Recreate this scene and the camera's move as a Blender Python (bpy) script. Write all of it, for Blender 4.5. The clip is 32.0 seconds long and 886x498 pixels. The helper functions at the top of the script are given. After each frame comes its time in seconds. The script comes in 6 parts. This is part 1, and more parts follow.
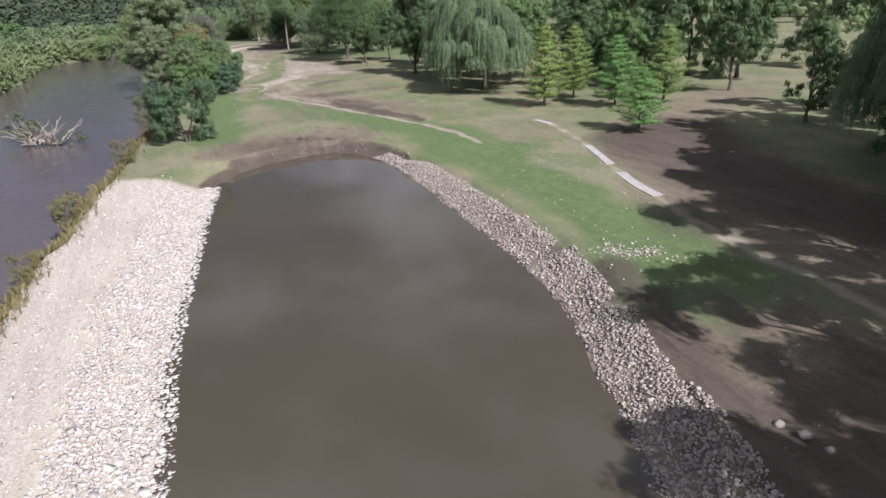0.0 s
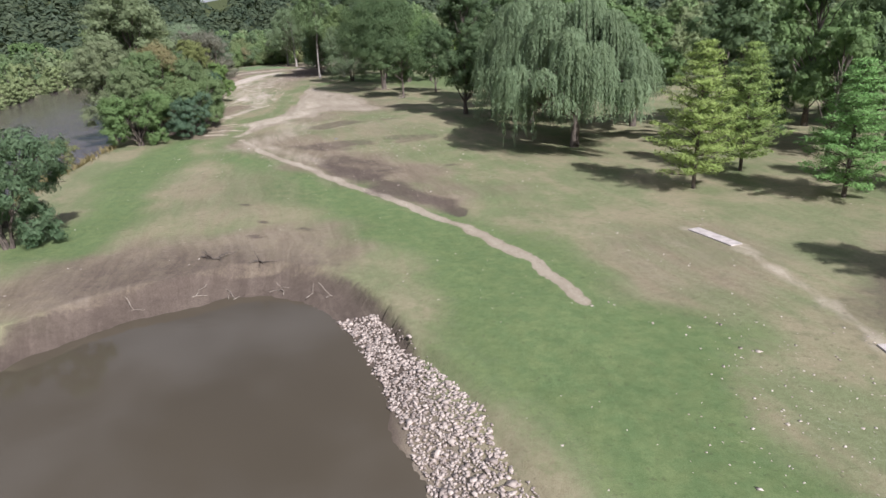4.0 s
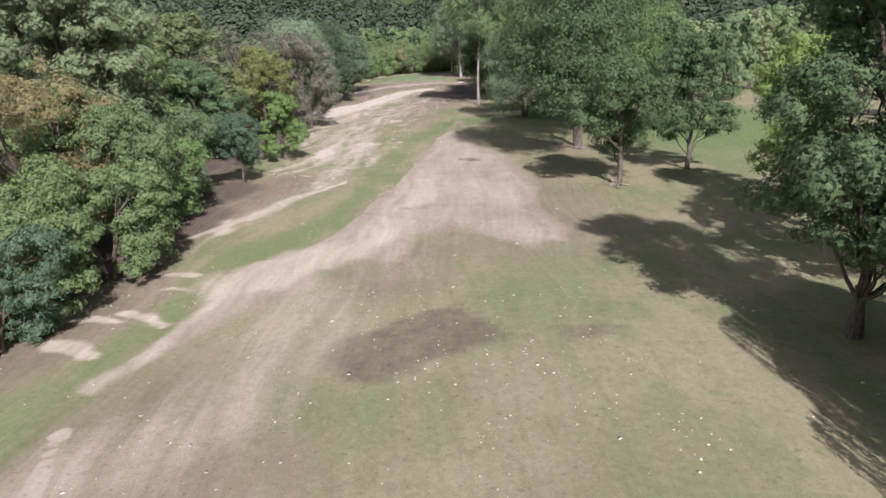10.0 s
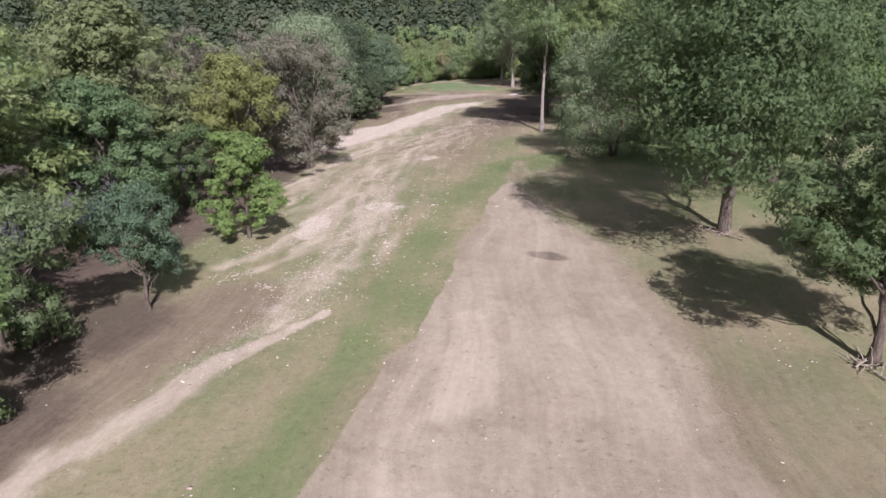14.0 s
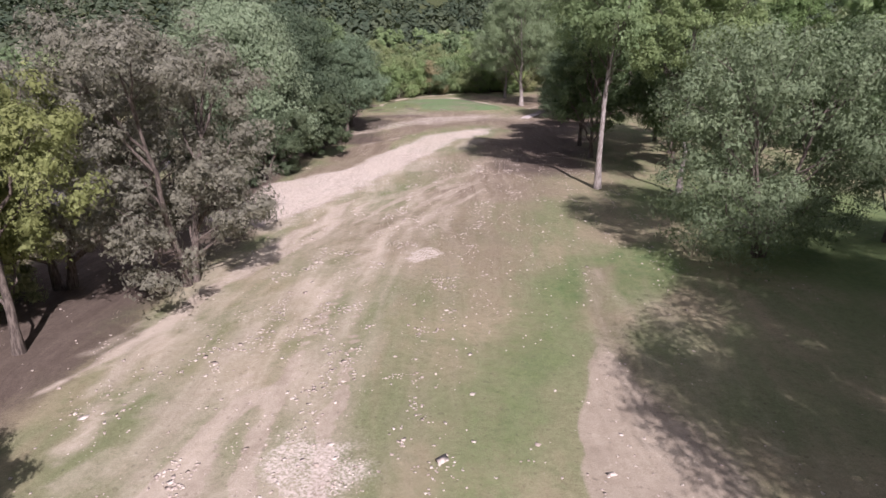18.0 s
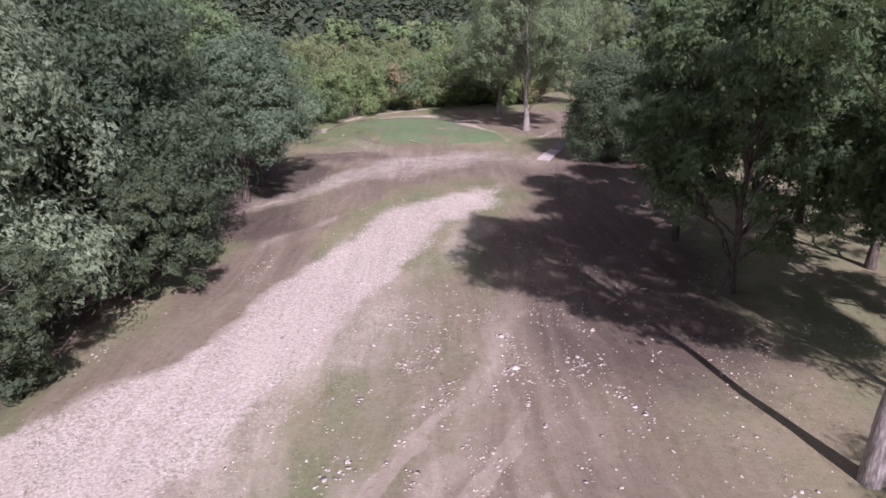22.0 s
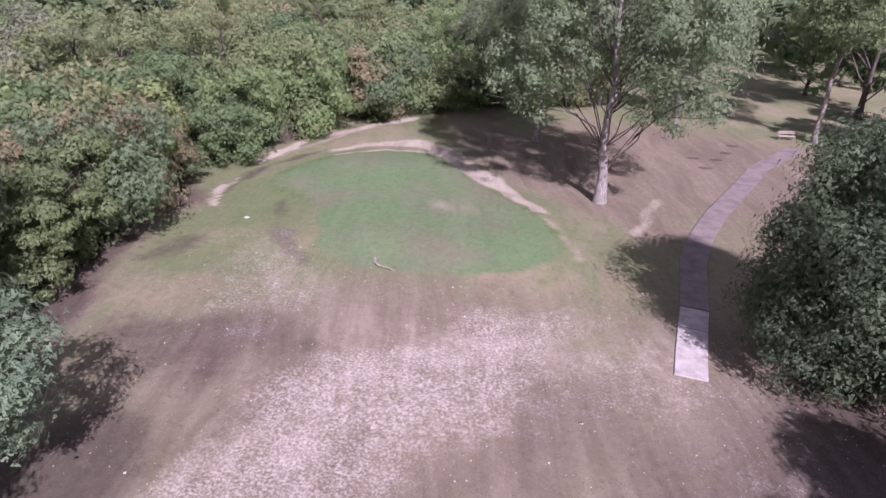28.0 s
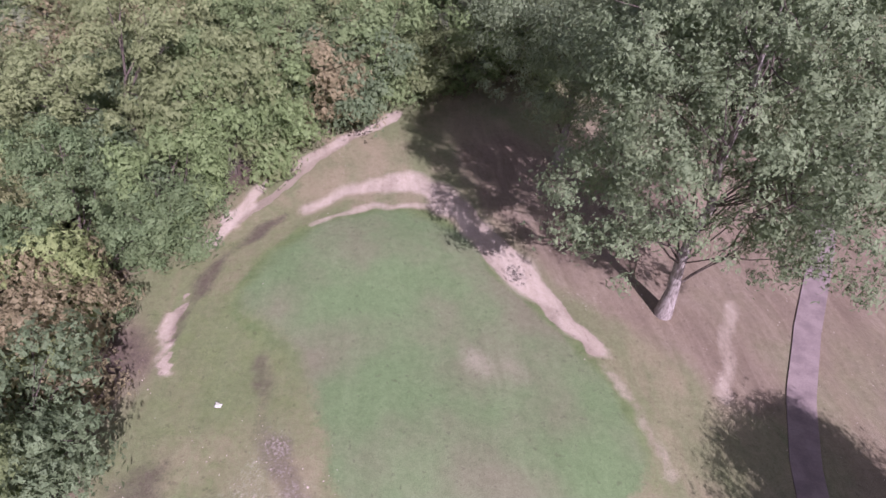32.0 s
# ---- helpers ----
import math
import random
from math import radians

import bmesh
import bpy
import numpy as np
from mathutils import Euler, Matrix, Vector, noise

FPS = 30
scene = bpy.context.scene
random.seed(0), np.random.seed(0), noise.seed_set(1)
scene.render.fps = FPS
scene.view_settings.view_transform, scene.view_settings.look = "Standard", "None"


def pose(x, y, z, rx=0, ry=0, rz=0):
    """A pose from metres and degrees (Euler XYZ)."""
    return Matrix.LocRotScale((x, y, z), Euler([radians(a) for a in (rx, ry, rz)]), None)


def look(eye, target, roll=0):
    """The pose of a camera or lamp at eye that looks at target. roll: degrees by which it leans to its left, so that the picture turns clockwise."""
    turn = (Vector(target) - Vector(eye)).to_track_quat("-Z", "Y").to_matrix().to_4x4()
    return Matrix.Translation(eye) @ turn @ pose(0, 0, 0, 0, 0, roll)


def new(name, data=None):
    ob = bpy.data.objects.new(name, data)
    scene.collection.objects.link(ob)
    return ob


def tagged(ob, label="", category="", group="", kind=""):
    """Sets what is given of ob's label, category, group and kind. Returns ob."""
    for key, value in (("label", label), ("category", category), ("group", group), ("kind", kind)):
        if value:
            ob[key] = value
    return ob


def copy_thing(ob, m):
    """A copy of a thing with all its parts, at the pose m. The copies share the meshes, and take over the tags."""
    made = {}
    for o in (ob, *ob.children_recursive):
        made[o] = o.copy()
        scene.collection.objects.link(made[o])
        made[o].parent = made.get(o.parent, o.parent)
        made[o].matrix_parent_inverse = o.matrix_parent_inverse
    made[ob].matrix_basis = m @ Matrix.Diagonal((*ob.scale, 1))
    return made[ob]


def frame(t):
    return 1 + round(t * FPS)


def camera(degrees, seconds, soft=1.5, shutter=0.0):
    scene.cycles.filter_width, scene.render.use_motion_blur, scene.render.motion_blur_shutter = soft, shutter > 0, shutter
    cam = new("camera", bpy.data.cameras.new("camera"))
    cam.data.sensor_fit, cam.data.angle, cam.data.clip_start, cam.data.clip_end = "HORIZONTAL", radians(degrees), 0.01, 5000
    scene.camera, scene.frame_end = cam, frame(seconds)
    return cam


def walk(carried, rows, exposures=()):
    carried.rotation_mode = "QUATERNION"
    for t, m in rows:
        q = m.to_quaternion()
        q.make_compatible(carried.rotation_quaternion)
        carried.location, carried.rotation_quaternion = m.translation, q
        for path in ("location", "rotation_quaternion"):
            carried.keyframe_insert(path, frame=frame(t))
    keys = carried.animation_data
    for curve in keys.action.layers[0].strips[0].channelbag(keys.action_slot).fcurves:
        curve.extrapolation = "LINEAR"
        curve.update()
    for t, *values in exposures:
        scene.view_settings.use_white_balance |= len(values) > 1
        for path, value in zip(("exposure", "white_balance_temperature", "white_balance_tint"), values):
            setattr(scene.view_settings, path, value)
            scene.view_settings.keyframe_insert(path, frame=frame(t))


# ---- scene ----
cam = camera(69.9, 32.0)
PATH = [
    (0, (1.546, -0.33, 19.569), (1.433, 1.517, 18.808), -3.2),
    (0.5, (1.323, 5.375, 19.137), (1.225, 7.22, 18.372), -3.3),
    (1, (1.116, 11.226, 18.771), (1.022, 13.07, 18.001), -3.5),
    (1.5, (0.91, 17.399, 18.399), (0.79, 19.24, 17.625), -3.3),
    (2, (0.512, 23.957, 18.051), (0.355, 25.792, 17.271), -3.2),
    (2.5, (0.259, 30.441, 17.489), (0.058, 32.274, 16.714), -3.1),
    (4.5, (-1.505, 58.358, 14.96), (-1.901, 60.209, 14.314), -2.5),
    (5, (-2.665, 65.553, 14.815), (-3.237, 67.361, 14.178), -1.5),
    (5.5, (-3.962, 72.767, 14.786), (-4.583, 74.558, 14.149), -1.5),
    (6, (-5.068, 80.104, 15.208), (-5.708, 81.881, 14.551), -3.0),
    (6.5, (-6.725, 86.835, 15.374), (-7.4, 88.598, 14.712), -2.8),
    (7, (-8.522, 93.47, 15.301), (-9.209, 95.229, 14.643), -2.6),
    (7.5, (-10.298, 99.622, 15.495), (-10.996, 101.377, 14.836), -2.5),
    (8, (-12.091, 105.702, 15.504), (-12.806, 107.45, 14.846), -2.5),
    (8.5, (-14.02, 111.537, 15.541), (-14.784, 113.265, 14.884), -2.2),
    (9, (-15.789, 116.854, 15.743), (-16.569, 118.573, 15.082), -2.1),
    (9.5, (-17.616, 121.925, 15.82), (-18.406, 123.639, 15.158), -2.1),
    (10, (-19.471, 126.958, 15.918), (-20.272, 128.666, 15.255), -2.1),
    (10.5, (-21.384, 131.285, 16.288), (-22.188, 132.989, 15.617), -1.9),
    (11, (-23.271, 135.22, 16.703), (-24.091, 136.913, 16.025), -2.1),
    (11.5, (-25.416, 139.114, 16.574), (-26.254, 140.801, 15.902), -1.9),
    (12, (-27.26, 142.816, 16.312), (-28.117, 144.497, 15.651), -1.7),
    (12.5, (-29.278, 146.551, 16.204), (-30.14, 148.232, 15.546), -1.6),
    (13, (-31.265, 150.225, 16.248), (-32.14, 151.898, 15.587), -1.4),
    (13.5, (-33.166, 153.729, 16.216), (-34.056, 155.394, 15.556), -1.3),
    (14, (-35.329, 157.558, 16.244), (-36.231, 159.214, 15.579), -1.2),
    (14.5, (-37.619, 161.265, 16.345), (-38.518, 162.922, 15.677), -0.9),
    (16.5, (-47.776, 177.742, 15.413), (-48.652, 179.415, 14.753), -0.3),
    (17, (-50.359, 182.204, 15.413), (-51.229, 183.878, 14.75), -0.1),
    (17.5, (-52.712, 186.725, 15.171), (-53.575, 188.406, 14.517), -0.3),
    (18, (-55.44, 191.381, 14.931), (-56.291, 193.072, 14.285), -0.1),
    (18.5, (-58.102, 196.333, 15.014), (-58.942, 198.027, 14.363), -0.2),
    (19, (-60.839, 201.31, 14.987), (-61.665, 203.012, 14.338), -0.2),
    (19.5, (-63.861, 206.334, 14.953), (-64.662, 208.048, 14.303), 0.1),
    (20, (-66.686, 211.534, 15.075), (-67.464, 213.257, 14.421), 0.1),
    (20.5, (-68.778, 216.866, 15.106), (-69.559, 218.585, 14.446), -0.0),
    (21, (-71.084, 221.866, 15.137), (-71.863, 223.585, 14.476), -0.1),
    (21.5, (-73.438, 226.562, 15.266), (-74.21, 228.283, 14.602), -0.1),
    (22, (-75.907, 231.585, 15.116), (-76.671, 233.308, 14.445), 0.0),
    (22.5, (-77.954, 235.883, 15.157), (-78.712, 237.601, 14.468), 0.1),
    (23, (-80.088, 240.273, 15.075), (-80.835, 241.988, 14.369), 0.0),
    (23.5, (-82.164, 244.523, 15.29), (-82.897, 246.236, 14.562), 0.4),
    (24, (-84.346, 248.783, 15.36), (-85.069, 250.495, 14.622), 0.8),
    (24.5, (-85.937, 252.849, 15.479), (-86.667, 254.554, 14.732), 0.3),
    (25, (-88.037, 256.838, 15.461), (-88.756, 258.546, 14.707), 0.8),
    (25.5, (-90.032, 260.843, 15.677), (-90.737, 262.548, 14.906), 1.3),
    (27.5, (-95.064, 273.28, 17.826), (-95.767, 274.945, 16.97), 1.6),
    (28, (-96.418, 275.956, 18.616), (-97.115, 277.61, 17.734), 1.6),
    (28.5, (-97.807, 278.503, 19.441), (-98.497, 280.146, 18.534), 1.7),
    (29, (-99.275, 280.985, 20.321), (-99.956, 282.618, 19.389), 1.9),
    (29.5, (-100.737, 283.474, 21.528), (-101.409, 285.097, 20.572), 2.2),
    (30, (-102.333, 285.718, 22.994), (-103.001, 287.336, 22.026), 2.5),
    (30.5, (-104.051, 287.712, 24.794), (-104.668, 289.246, 23.668), 3.1),
    (31, (-105.994, 289.749, 26.598), (-106.544, 291.178, 25.311), 4.0),
    (31.5, (-108.119, 291.973, 28.348), (-108.604, 293.362, 26.994), 4.6),
    (32, (-110.36, 294.289, 29.836), (-110.727, 295.705, 28.472), 4.0),
]
EXPOSURES = [(0.0, 0.14, 5750.0, 15.0), (6.0, 0.29, 5950.0, 16.0), (9.5, 0.33, 5975.0, 20.5), (13.0, 0.2, 6000.0, 25.0), (17.0, 0.26, 6150.0, 28.0), (20.0, 0.19, 5980.0, 34.0), (22.0, 0.12, 5800.0, 38.0), (24.0, 0.3, 5720.0, 41.0), (28.0, 0.27, 5680.0, 46.0),
             (32.0, 0.28, 5800.0, 49.0)]
walk(cam, [(t, look(eye, target, roll)) for t, eye, target, roll in PATH], EXPOSURES)

# ---- world, sun, light ----
SUN_AZ, SUN_EL = math.atan2(0.67, -0.745), radians(41)
sun_way = Vector((math.sin(SUN_AZ) * math.cos(SUN_EL), math.cos(SUN_AZ) * math.cos(SUN_EL), math.sin(SUN_EL)))
sun = new("sun", bpy.data.lights.new("sun", "SUN"))
sun.data.energy, sun.data.angle, sun.data.color = 5.0, radians(0.55), (1.0, 0.955, 0.9)
sun.matrix_world = look(sun_way * 100, (0, 0, 0))


def tree_of(owner):
    """The node tree of a material or world, emptied."""
    owner.use_nodes = True
    owner.node_tree.nodes.clear()
    return owner.node_tree


class Nodes:
    """Short hand for building node trees."""

    def __init__(self, owner):
        self.tree = tree_of(owner)

    def add(self, kind, out=0, props=(), **inputs):
        node = self.tree.nodes.new(kind)
        for key, value in props:
            setattr(node, key, value)
        for key, value in inputs.items():
            self.feed(node, key, value)
        return node if out is None else node.outputs[out]

    def feed(self, node, key, value):
        slot = node.inputs[int(key[1:])] if key[0] == "i" and key[1:].isdigit() else node.inputs[key.replace("_", " ")]
        if isinstance(value, bpy.types.NodeSocket):
            self.tree.links.new(value, slot)
        elif isinstance(value, tuple) and len(value) == 3 and slot.type == "RGBA":
            slot.default_value = (*value, 1)
        else:
            slot.default_value = value

    def noise(self, scale, detail=4.0, rough=0.55, where=None, distortion=0.0):
        extra = {"Vector": where} if where is not None else {}
        return self.add("ShaderNodeTexNoise", 0, Scale=scale, Detail=detail, Roughness=rough, Distortion=distortion, **extra)

    def math(self, op, a, b=0.0, clamp=False):
        return self.add("ShaderNodeMath", 0, (("operation", op), ("use_clamp", clamp)), i0=a, i1=b)

    def step(self, value, low, high, to_low=0.0, to_high=1.0):
        return self.add("ShaderNodeMapRange", 0, (("interpolation_type", "SMOOTHSTEP"),), i0=value, i1=low, i2=high, i3=to_low, i4=to_high)

    def mix(self, fac, a, b, blend="MIX"):
        return self.add("ShaderNodeMix", 2, (("data_type", "RGBA"), ("blend_type", blend)), i0=fac, i6=a, i7=b)

    def bump(self, height, strength, distance):
        return self.add("ShaderNodeBump", 0, Height=height, Strength=strength, Distance=distance)

    def place(self):
        return self.add("ShaderNodeNewGeometry", "Position")

    def surface(self, shader):
        end = self.tree.nodes.new("ShaderNodeOutputMaterial")
        self.tree.links.new(shader, end.inputs["Surface"])


world = bpy.data.worlds.new("sky")
scene.world = world
w = Nodes(world)
sky = w.add("ShaderNodeTexSky", 0, (("sky_type", "NISHITA"), ("sun_disc", False), ("sun_elevation", SUN_EL), ("sun_rotation", SUN_AZ), ("air_density", 1.0), ("dust_density", 1.5)))
way = w.add("ShaderNodeTexCoord", "Generated")
flat = w.add("ShaderNodeVectorMath", 0, (("operation", "MULTIPLY"),), i0=way, i1=(1.0, 1.0, 2.6))
clouds = w.step(w.noise(2.3, 6.0, 0.55, flat), 0.45, 0.63)
sky = w.mix(w.math("MULTIPLY", clouds, 0.85), sky, (22.0, 21.8, 22.5))
back = w.add("ShaderNodeBackground", 0, Color=sky, Strength=0.03)
end = w.tree.nodes.new("ShaderNodeOutputWorld")
w.tree.links.new(back, end.inputs["Surface"])


# ---- plan: the course, its river and its pond ----
def vnoise(x, y, seed=0):
    """Smooth value noise between 0 and 1 on arrays."""
    xi, yi = np.floor(x).astype(np.int64), np.floor(y).astype(np.int64)
    u, v = x - xi, y - yi
    u, v = u * u * (3 - 2 * u), v * v * (3 - 2 * v)

    def corner(a, b):
        n = (a * 374761393 + b * 668265263 + seed * 362437) & 0x7FFFFFFF
        n = ((n ^ (n >> 13)) * 1274126177) & 0x7FFFFFFF
        return ((n ^ (n >> 16)) & 0xFFFF) / 65535.0

    return (corner(xi, yi) * (1 - u) + corner(xi + 1, yi) * u) * (1 - v) + (corner(xi, yi + 1) * (1 - u) + corner(xi + 1, yi + 1) * u) * v


def fbm(x, y, seed=0, octaves=4):
    total, size = 0.0, 0.0
    for k in range(octaves):
        total = total + vnoise(x * 2**k, y * 2**k, seed + 17 * k) * 0.5**k
        size += 0.5**k
    return total / size


def smooth(value, low, high):
    s = np.clip((value - low) / (high - low), 0, 1)
    return s * s * (3 - 2 * s)


def wobble(x, y, amount, size=3.0, seed=3):
    return x + (fbm(x / size, y / size, seed, 2) - 0.5) * 2 * amount, y + (fbm(x / size, y / size, seed + 50, 2) - 0.5) * 2 * amount


def blob(x, y, cx, cy, rx, ry, turn=0.0, edge=0.35, rag=0.3, seed=1):
    """An oval patch with a ragged, soft rim: 1 inside, 0 outside."""
    a = radians(turn)
    dx, dy = x - cx, y - cy
    u, v = (dx * math.cos(a) + dy * math.sin(a)) / rx, (-dx * math.sin(a) + dy * math.cos(a)) / ry
    r = np.sqrt(u * u + v * v) + (fbm(x / (0.5 * min(rx, ry) + 0.4), y / (0.5 * min(rx, ry) + 0.4), seed) - 0.5) * 2 * rag
    return 1 - smooth(r, 1 - edge, 1 + edge)


def off_line(x, y, line):
    """Distance to an open polyline, and the share of its length at the nearest place."""
    best, share = np.full(np.shape(x), 1e9), np.zeros(np.shape(x))
    for k, ((ax, ay), (bx, by)) in enumerate(zip(line, line[1:])):
        dx, dy = bx - ax, by - ay
        t = np.clip(((x - ax) * dx + (y - ay) * dy) / (dx * dx + dy * dy), 0, 1)
        d = np.hypot(x - ax - t * dx, y - ay - t * dy)
        share = np.where(d < best, (k + t) / (len(line) - 1), share)
        best = np.minimum(best, d)
    return best, share


def ribbon(x, y, line, width, edge=0.4, rag=0.35, seed=2, taper=0.0):
    """A band along a polyline with ragged sides."""
    d, s = off_line(x, y, line)
    half = 0.5 * width * (1 - taper * np.abs(2 * s - 1) ** 2)
    d = d + (fbm(x / (0.8 * width + 0.6), y / (0.8 * width + 0.6), seed, 2) - 0.5) * 2 * rag * width
    return 1 - smooth(d, half * (1 - edge), half * (1 + edge))


def inside(x, y, ring):
    """Signed distance to a closed ring, negative inside."""
    d, _ = off_line(x, y, [*ring, ring[0]])
    odd = np.zeros(np.shape(x), bool)
    for (ax, ay), (bx, by) in zip(ring, [*ring[1:], ring[0]]):
        if ay != by:
            odd ^= ((ay > y) != (by > y)) & (x < (bx - ax) * (y - ay) / (by - ay) + ax)
    return np.where(odd, -d, d)


POND_Z, RIVER_Z = -1.5, -2.5
POND = [(-3, -14), (-9, 8), (-13.5, 21.8), (-19.4, 36.3), (-24.0, 51.5), (-28.4, 66), (-30.4, 75), (-28.6, 80.4), (-24.6, 85.4), (-19.6, 88.4), (-14.4, 86.9),
        (-10.6, 82.2), (-6.2, 73.6), (-1.6, 63.6), (1.8, 55.6), (4.1, 49.4), (6.2, 44.6), (7.5, 39.5), (8.2, 34), (8.7, 28), (9.2, 22), (10.6, 6), (10.5, -14)]


def rounded(ring):
    """The ring with its corners cut."""
    out = []
    for (ax, ay), (bx, by) in zip(ring, [*ring[1:], ring[0]]):
        out += [(0.75 * ax + 0.25 * bx, 0.75 * ay + 0.25 * by), (0.25 * ax + 0.75 * bx, 0.25 * ay + 0.75 * by)]
    return out


POND = rounded(POND)
RIVER_Y = (-60, 10, 40, 57, 88, 112, 137, 158, 180, 215, 250, 290, 328, 400, 520)
RIVER_R = (-14, -24, -35, -40.6, -50, -57.6, -65, -76, -88, -106, -124, -145, -157, -185, -220)
GREEN = [(-129.5, 316), (-129, 322), (-126.6, 326), (-123.5, 328.3), (-118.6, 328.3), (-114, 324), (-110.6, 321.3), (-106, 318.2), (-103.6, 315),
         (-104, 310.5), (-108.8, 306.6), (-114, 305.8), (-118, 306.4), (-121, 310), (-123.5, 313), (-126, 313.5)]
GREEN = rounded(GREEN)


def river_edge(y):
    return np.interp(y, RIVER_Y, RIVER_R)


def river_far(y):
    return river_edge(y) - np.interp(y, (-60, 90, 160, 260, 310, 520), (60, 58, 52, 46, 24, 20))


def lie(x, y):
    """Height of the ground."""
    x, y = np.asarray(x, float), np.asarray(y, float)
    z = (fbm(x / 26, y / 26, 5, 3) - 0.5) * 0.5 + (fbm(x / 5.5, y / 5.5, 8, 2) - 0.5) * 0.16
    bank = river_edge(y)
    right, left = x - bank, river_far(y) - x
    rough = (fbm(x / 6, y / 6, 21) - 0.5) * 2.4
    z = z + 0.35 * smooth(right, 0, 6) * (1 - smooth(right, 6, 14)) * smooth(y, 15, 30) * (1 - smooth(y, 70, 85))
    channel = np.maximum(smooth(-right + rough, -3.2, 2.5) * smooth(-left + rough, -3.2, 2.5), 0)
    z = z - channel * 4.0
    d = inside(x, y, POND) + (fbm(x / 3.5, y / 3.5, 44, 3) - 0.5) * 1.3
    muddy, left = smooth(y, 76, 81), (x < -12) & (y < 80)
    near = np.where(left, 6.0, 3.7 - 1.4 * muddy)
    slope = 0.8 * smooth(d, -0.6, near - 0.5) + 0.2 * smooth(d, near - 0.45, near)
    scarp = 0.5 * smooth(d, -0.5, near - 0.3) + 0.5 * smooth(d, near - 0.4, near)
    rise = np.where(left, smooth(d, -0.4, near), slope * (1 - muddy) + scarp * muddy)
    z = np.where(d < near + 2, z * smooth(d, 0, near) + (POND_Z - 0.06) * (1 - rise), z)
    z = np.where(d < 0, POND_Z - 0.06 - 1.2 * smooth(-d, 0, 5), z)
    g = inside(x, y, GREEN)
    z = z + 0.75 * (1 - smooth(g, -5, 3.5))
    far = np.hypot(x + 60, y - 160)
    hills = smooth(far, 300, 850) * (0.5 + 0.8 * fbm(x / 260, y / 260, 33, 3)) * 78
    notch = 1 - 0.45 * np.exp(-(((np.arctan2(x + 60, y - 160) + 0.455) / 0.05) ** 2))
    return z + hills * notch


# ---- materials ----
def material(name):
    mat = bpy.data.materials.new(name)
    return mat, Nodes(mat)


def principled(n, colour, rough=0.9, normal=None, **more):
    extra = dict(more)
    if normal is not None:
        extra["Normal"] = normal
    return n.add("ShaderNodeBsdfPrincipled", 0, Base_Color=colour, Roughness=rough, **extra)


